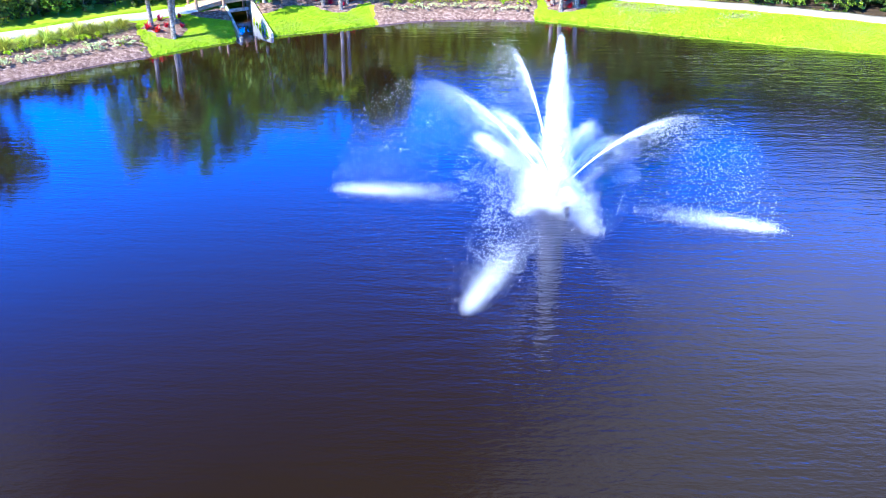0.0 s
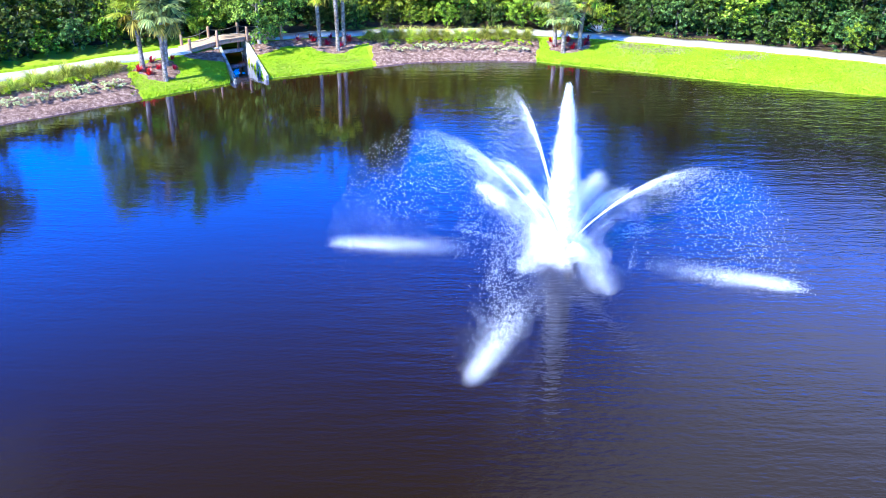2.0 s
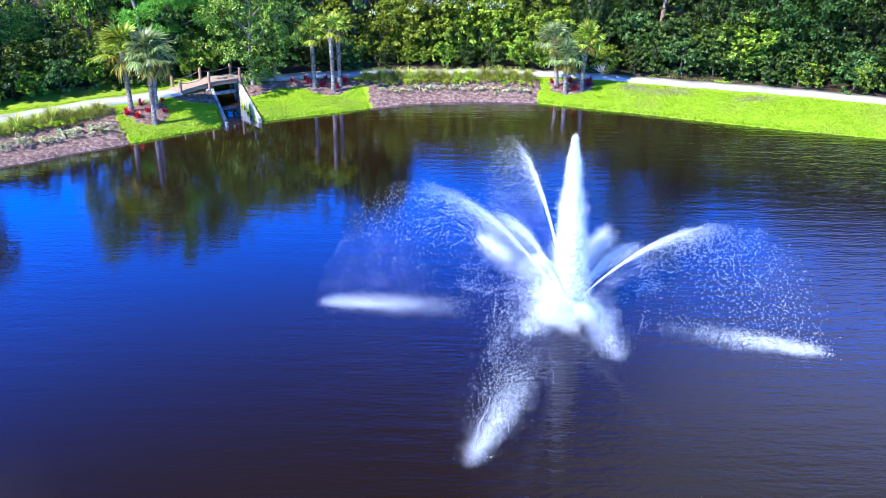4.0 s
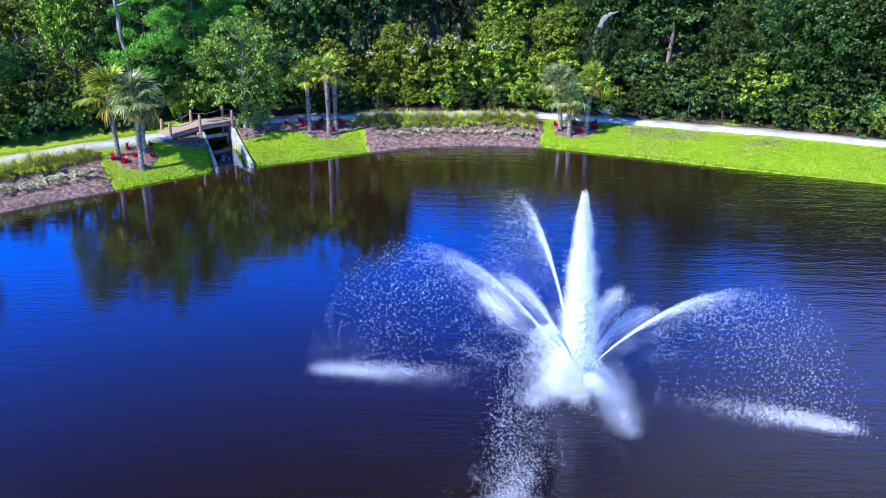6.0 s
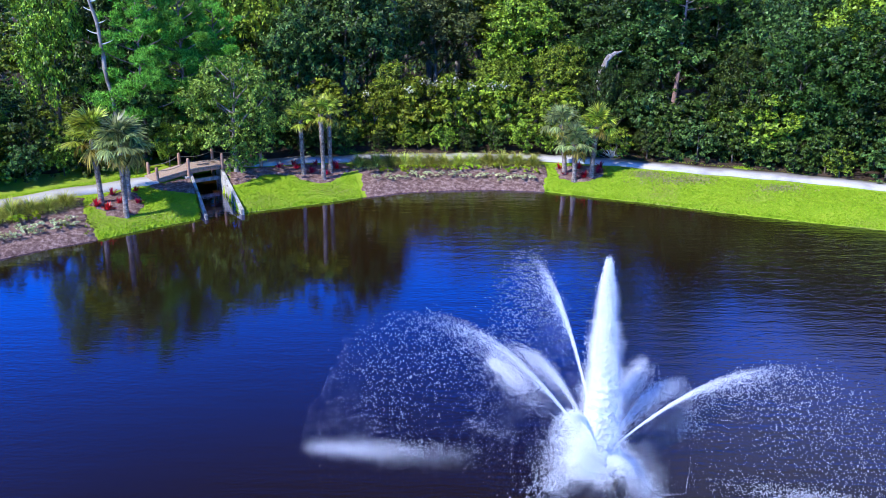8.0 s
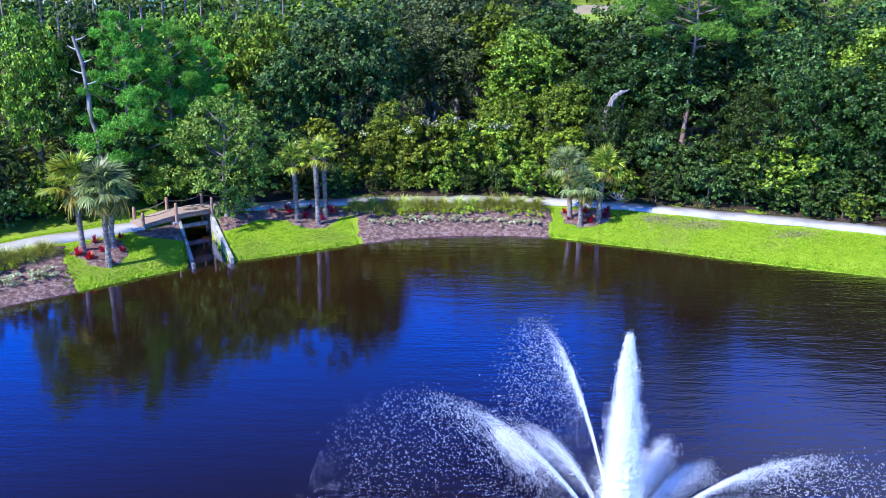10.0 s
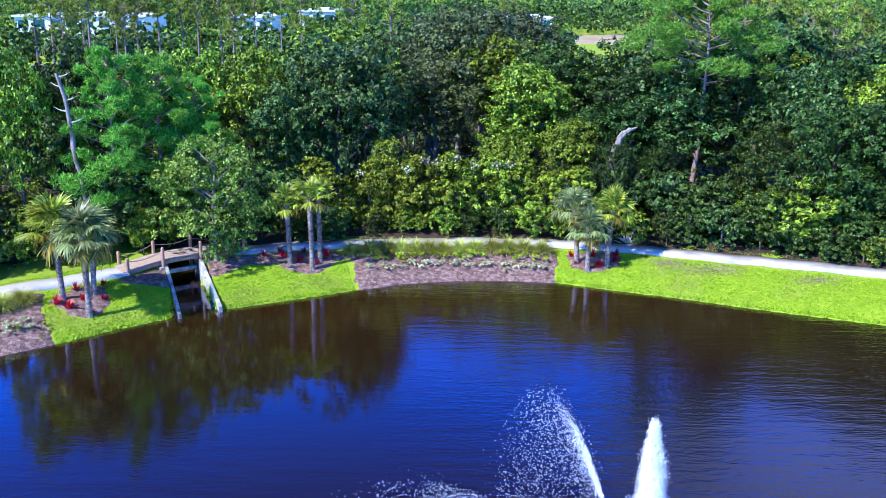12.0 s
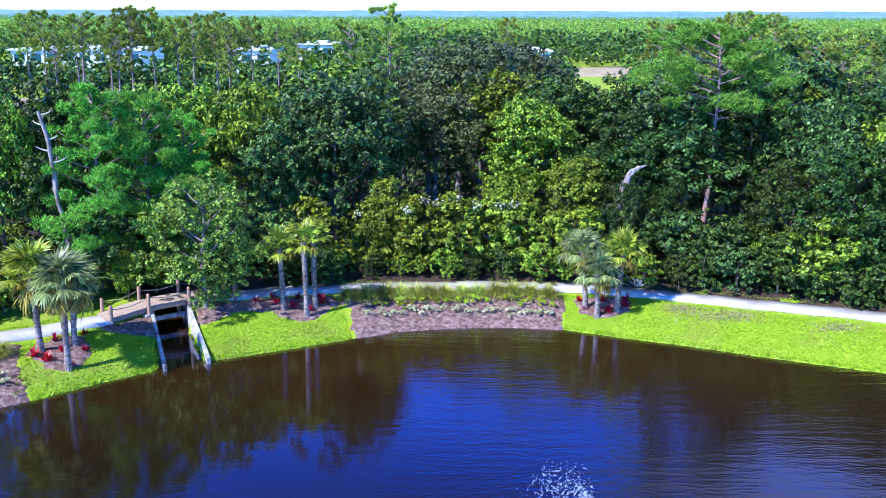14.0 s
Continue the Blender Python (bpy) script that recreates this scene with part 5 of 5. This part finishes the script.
# tall pines before the buildings
for x, y, h in ((-51.2, 128.2, 12.0), (-48.1, 125.1, 12.4), (-45.4, 129.0, 11.6), (-43.1, 123.6, 12.1), (-41.2, 127.4, 11.9), (-39.3, 129.7, 12.8), (-37.9, 125.1, 12.5), (-35.8, 127.4, 12.6), (-32.9, 126.7, 11.7), (-30.4, 124.3, 11.9),
                (-28.5, 129.0, 12.3), (-26.6, 125.9, 11.3), (-23.9, 127.4, 11.7), (-20.9, 126.7, 11.5), (-18.1, 125.1, 10.9), (-53.1, 119.0, 11.5), (-55.4, 126.7, 11.9), (-34.6, 111.2, 10.2), (-41.6, 112.8, 10.3), (-23.1, 111.2, 9.6),
                (-8.3, 92.8, 11.6), (-6.2, 105.1, 12.9), (-1.2, 111.2, 11.1), (29.3, 115.1, 12.4), (33.9, 115.9, 12.3), (31.6, 119.0, 11.6), (37.0, 117.4, 11.3), (26.9, 120.5, 10.6), (40.0, 114.3, 10.8), (43.9, 119.0, 10.4),
                (30, 112, 12.5), (46, 104, 12.2), (58, 128, 14.4), (64, 140, 15.6), (8, 150, 11.5)):
    plant_tree(PINES[int(rng.integers(3))], x, y, h, "pine_tree", "tall pines before the buildings", "pine tree", wide=rng.uniform(0.75, 0.95))

# ---------------------------------------------------------------- buildings beyond the woods


def building(x, y, w, d, h, label, turn=0, bays=6, storeys=2):
    ob = thing("building", label, "building", m=pose(x, y, 1.0, 0, 0, turn))
    part("wall", finish(box(w, d, h, (0, 0, h / 2), 0.05), "wall", M_STUCCO), ob)
    bm = box(w + 0.8, d + 0.8, 0.35, (0, 0, h + 0.18), 0.05)
    box(w * 0.3, d * 0.4, 0.5, (w * 0.12, 0, h + 0.55), 0.05, bm)
    part("roof", finish(bm, "roof", M_ROOF), ob, "pale flat roof")
    pane = finish(box(w / bays * 0.62, 0.12, h / storeys * 0.5), "window", M_GLASS)
    for s in range(storeys):
        for k in range(bays):
            part("window", pane, ob, "teal tinted window", m=Matrix.Translation((-w / 2 + w * (k + 0.5) / bays, -d / 2 - 0.03, h * (s + 0.52) / storeys)))


building(-73, 205, 25, 16, 5.2, "long white low building behind pines", 2, 8)
building(-40, 205, 9, 14, 5.2, "white building with teal windows behind pines", 0, 3)
building(4.5, 205, 8.4, 10, 5.0, "white building with a pale roof beyond the woods", 0, 4)
building(15.0, 208, 9, 10, 5.0, "white building with a pale roof beyond the woods", 0, 4)
building(-31, 235, 8, 14, 5.4, "white building half hidden by trees", 0, 3)

# ---------------------------------------------------------------- far woods
n = 3600
y = 128 + 180 * rng.uniform(0, 1, n)
x = rng.uniform(-1, 1, n) * (30 + 0.55 * y)
keep = ~((np.abs(x / (y - 15) - 0.154) < 0.035) & (y < 232)) & ~((y > 196) & (y < 217) & ((x < -32) & (x > -90) | (x > 0) & (x < 25)))
x, y = x[keep], y[keep]
pieces = []
for px, py in zip(x, y):
    h = rng.uniform(4.5, 8.2) * (0.74 if px < -22 and py < 200 else 1)
    if py < 205 and 0.0 < px / (py - 15) < 0.135:
        h = min(h, max(1.5, 12.6 - 0.046 * (py - 15)))
    blobs = [(px + rng.uniform(-1.6, 1.6), py + rng.uniform(-1.6, 1.6), h * rng.uniform(0.5, 0.95), rng.uniform(0.9, 1.7)) for _ in range(5)]
    pieces.append(crown(blobs, 40, 0.85, 0.7, per=5))
for k in range(620):
    px, py, h = rng.uniform(-70, 150), rng.uniform(240, 282), rng.uniform(7.0, 9.2)
    blobs = [(px + rng.uniform(-1.5, 1.5), py + rng.uniform(-1.5, 1.5), h * u, rng.uniform(0.9, 1.6)) for u in (0.2, 0.4, 0.6, 0.8, 0.95)]
    pieces.append(crown(blobs, 60, 0.7, 0.5, per=5))
V, F = join(pieces)
tagged(new("far_woods", mesh_np("far_woods", V, F, M_FARWOOD)), "mixed green woods stretching into the distance", "woods", kind="stuff")
pieces = []
for n, near, far, per, size in ((4600, 284, 560, 20, 0.66), (7000, 560, 1800, 6, 1.5)):
    y = near + (far - near) * rng.uniform(0, 1, n) ** 1.3
    x = rng.uniform(-1, 1, n) * (20 + 0.56 * y)
    x = np.where((np.abs(x / (y - 15) - 0.154) < 0.036) & (y < 230), x + 22, x)
    h = rng.uniform(5.6, 8.4, n)
    u = rng.uniform(0, 1, (n, per))
    a = rng.uniform(0, 2 * np.pi, (n, per))
    r = (1.5 * (1 - u) + 0.25) * (size / 1.0) ** 0.6
    c = np.stack([x[:, None] + r * np.cos(a), y[:, None] + r * np.sin(a), 1 + h[:, None] * (0.45 + 0.53 * u)], -1).reshape(-1, 3)
    nrm = unit(np.stack([np.cos(a), np.sin(a), 0.6 + 0 * a], -1).reshape(-1, 3) + 0.4 * rng.normal(size=(n * per, 3)))
    pieces.append(sprigs(c, nrm, size * 1.1, size * 0.7))
V, F = join(pieces)
tagged(new("pine_plantation", mesh_np("pine_plantation", V, F, M_FARPINE)), "wide plantation of light green young pines", "woods", kind="stuff")
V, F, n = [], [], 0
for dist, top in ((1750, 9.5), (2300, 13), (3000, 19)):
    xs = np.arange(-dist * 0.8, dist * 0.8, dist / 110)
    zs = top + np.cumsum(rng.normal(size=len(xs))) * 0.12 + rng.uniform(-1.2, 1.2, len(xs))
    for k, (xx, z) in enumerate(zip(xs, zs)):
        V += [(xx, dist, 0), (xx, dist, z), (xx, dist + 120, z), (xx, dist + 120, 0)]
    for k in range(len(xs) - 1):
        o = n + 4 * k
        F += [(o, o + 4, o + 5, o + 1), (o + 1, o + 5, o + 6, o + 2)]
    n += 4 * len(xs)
tagged(new("backdrop", mesh_np("backdrop", V, F, M_FAR)), "wooded ridge on the horizon, coloured blue-green as if by haze", "horizon", kind="structure")

# ---------------------------------------------------------------- grass tufts on the lawn
n = 330000
p = np.stack([rng.uniform(-24, 27, n), rng.uniform(42, 58, n)], 1)
d = shore_distance(p)
ok = (d > 0.0) & (d < 6.0) & (p[:, 1] < edge_y(p[:, 0]) - 0.6) & ~inside(p, CHANNEL)
p, d = p[ok], d[ok]
pm = curve_pts(PATH_MID, 0.5)
ok = np.concatenate([np.hypot(q[:, None, 0] - pm[None, :, 0], q[:, None, 1] - pm[None, :, 1]).min(1) > 0.75 for q in np.array_split(p, 20)])
for poly in ([(-4.4, 52.1), (-5.4, 55.7), (-4.6, 56.2), (4.9, 56.75), (5.15, 55.5), (4.75, 53.4)], [(-26, 36), (-15.2, 45.5), (-16.1, 46.7), (-16.75, 48.1), (-17, 49), (-21, 46), (-28, 41)],
             [(-16.6, 48.2), (-16, 49.9), (-15.2, 50.4), (-14.2, 48.9), (-14.65, 47.3), (-15.6, 47.3)], [(5.6, 56.1), (8.1, 56), (8.1, 54.9), (6.4, 54), (5.6, 54.6)],
             [(-11.6, 53.7), (-10.9, 51.6), (-9.35, 53.6), (-7.9, 53.5), (-6.9, 52.85), (-6.1, 53.1), (-5, 54.9), (-5.4, 56), (-10.3, 55.5)], [(-14.8, 50.9), (-14.3, 51.7), (-13.2, 52.75), (-12.2, 50.6), (-13.4, 50.55)]):
    ok &= ~inside(p, np.array(poly, float))
p, d = p[ok], d[ok]
n = len(p)
z = ground_z(p)
hgt = rng.uniform(0.03, 0.075, n) + 0.08 * np.exp(-d / 0.15)
a = rng.uniform(0, 2 * np.pi, n)
s = np.stack([np.cos(a), np.sin(a), 0 * a], 1) * 0.035
lean = rng.normal(size=(n, 2)) * 0.07
b = np.column_stack([p, z - 0.01])
V = np.stack([b - s, b + s, b + np.column_stack([lean, hgt])], 1).reshape(-1, 3)
F = np.arange(3 * n).reshape(-1, 3)
tagged(new("grass", mesh_np("grass", V, F, M_BLADE)), "short bright green grass blades along the bank", "grass", kind="stuff")

# dry, thin patches in the lawn: x, y, half width, half depth
DRY_PATCHES = [(11.0, 53.8, 1.1, 0.5), (12.3, 53.5, 0.8, 0.35), (16.2, 52.0, 0.8, 0.35), (10.2, 54.5, 0.6, 0.3)]
M_DRY = foliage("dry_grass_blades", (0.85, 0.82, 0.40), (0.36, 0.38, 0.22), 0.7, 0.15)
n = 1500
k = rng.integers(4, size=n)
p = np.array(DRY_PATCHES)[k, :2] + rng.normal(size=(n, 2)) * np.array(DRY_PATCHES)[k, 2:] * 0.75
b = np.column_stack([p, ground_z(p) - 0.01])
a = rng.uniform(0, 2 * np.pi, n)
s = np.stack([np.cos(a), np.sin(a), 0 * a], 1) * 0.045
V = np.stack([b - s, b + s, b + np.column_stack([rng.normal(size=(n, 2)) * 0.09, rng.uniform(0.05, 0.11, n)])], 1).reshape(-1, 3)
tagged(new("dry_grass", mesh_np("dry_grass", V, np.arange(3 * n).reshape(-1, 3), M_DRY)), "thin straw-coloured dry grass in the lawn", "grass", kind="stuff")
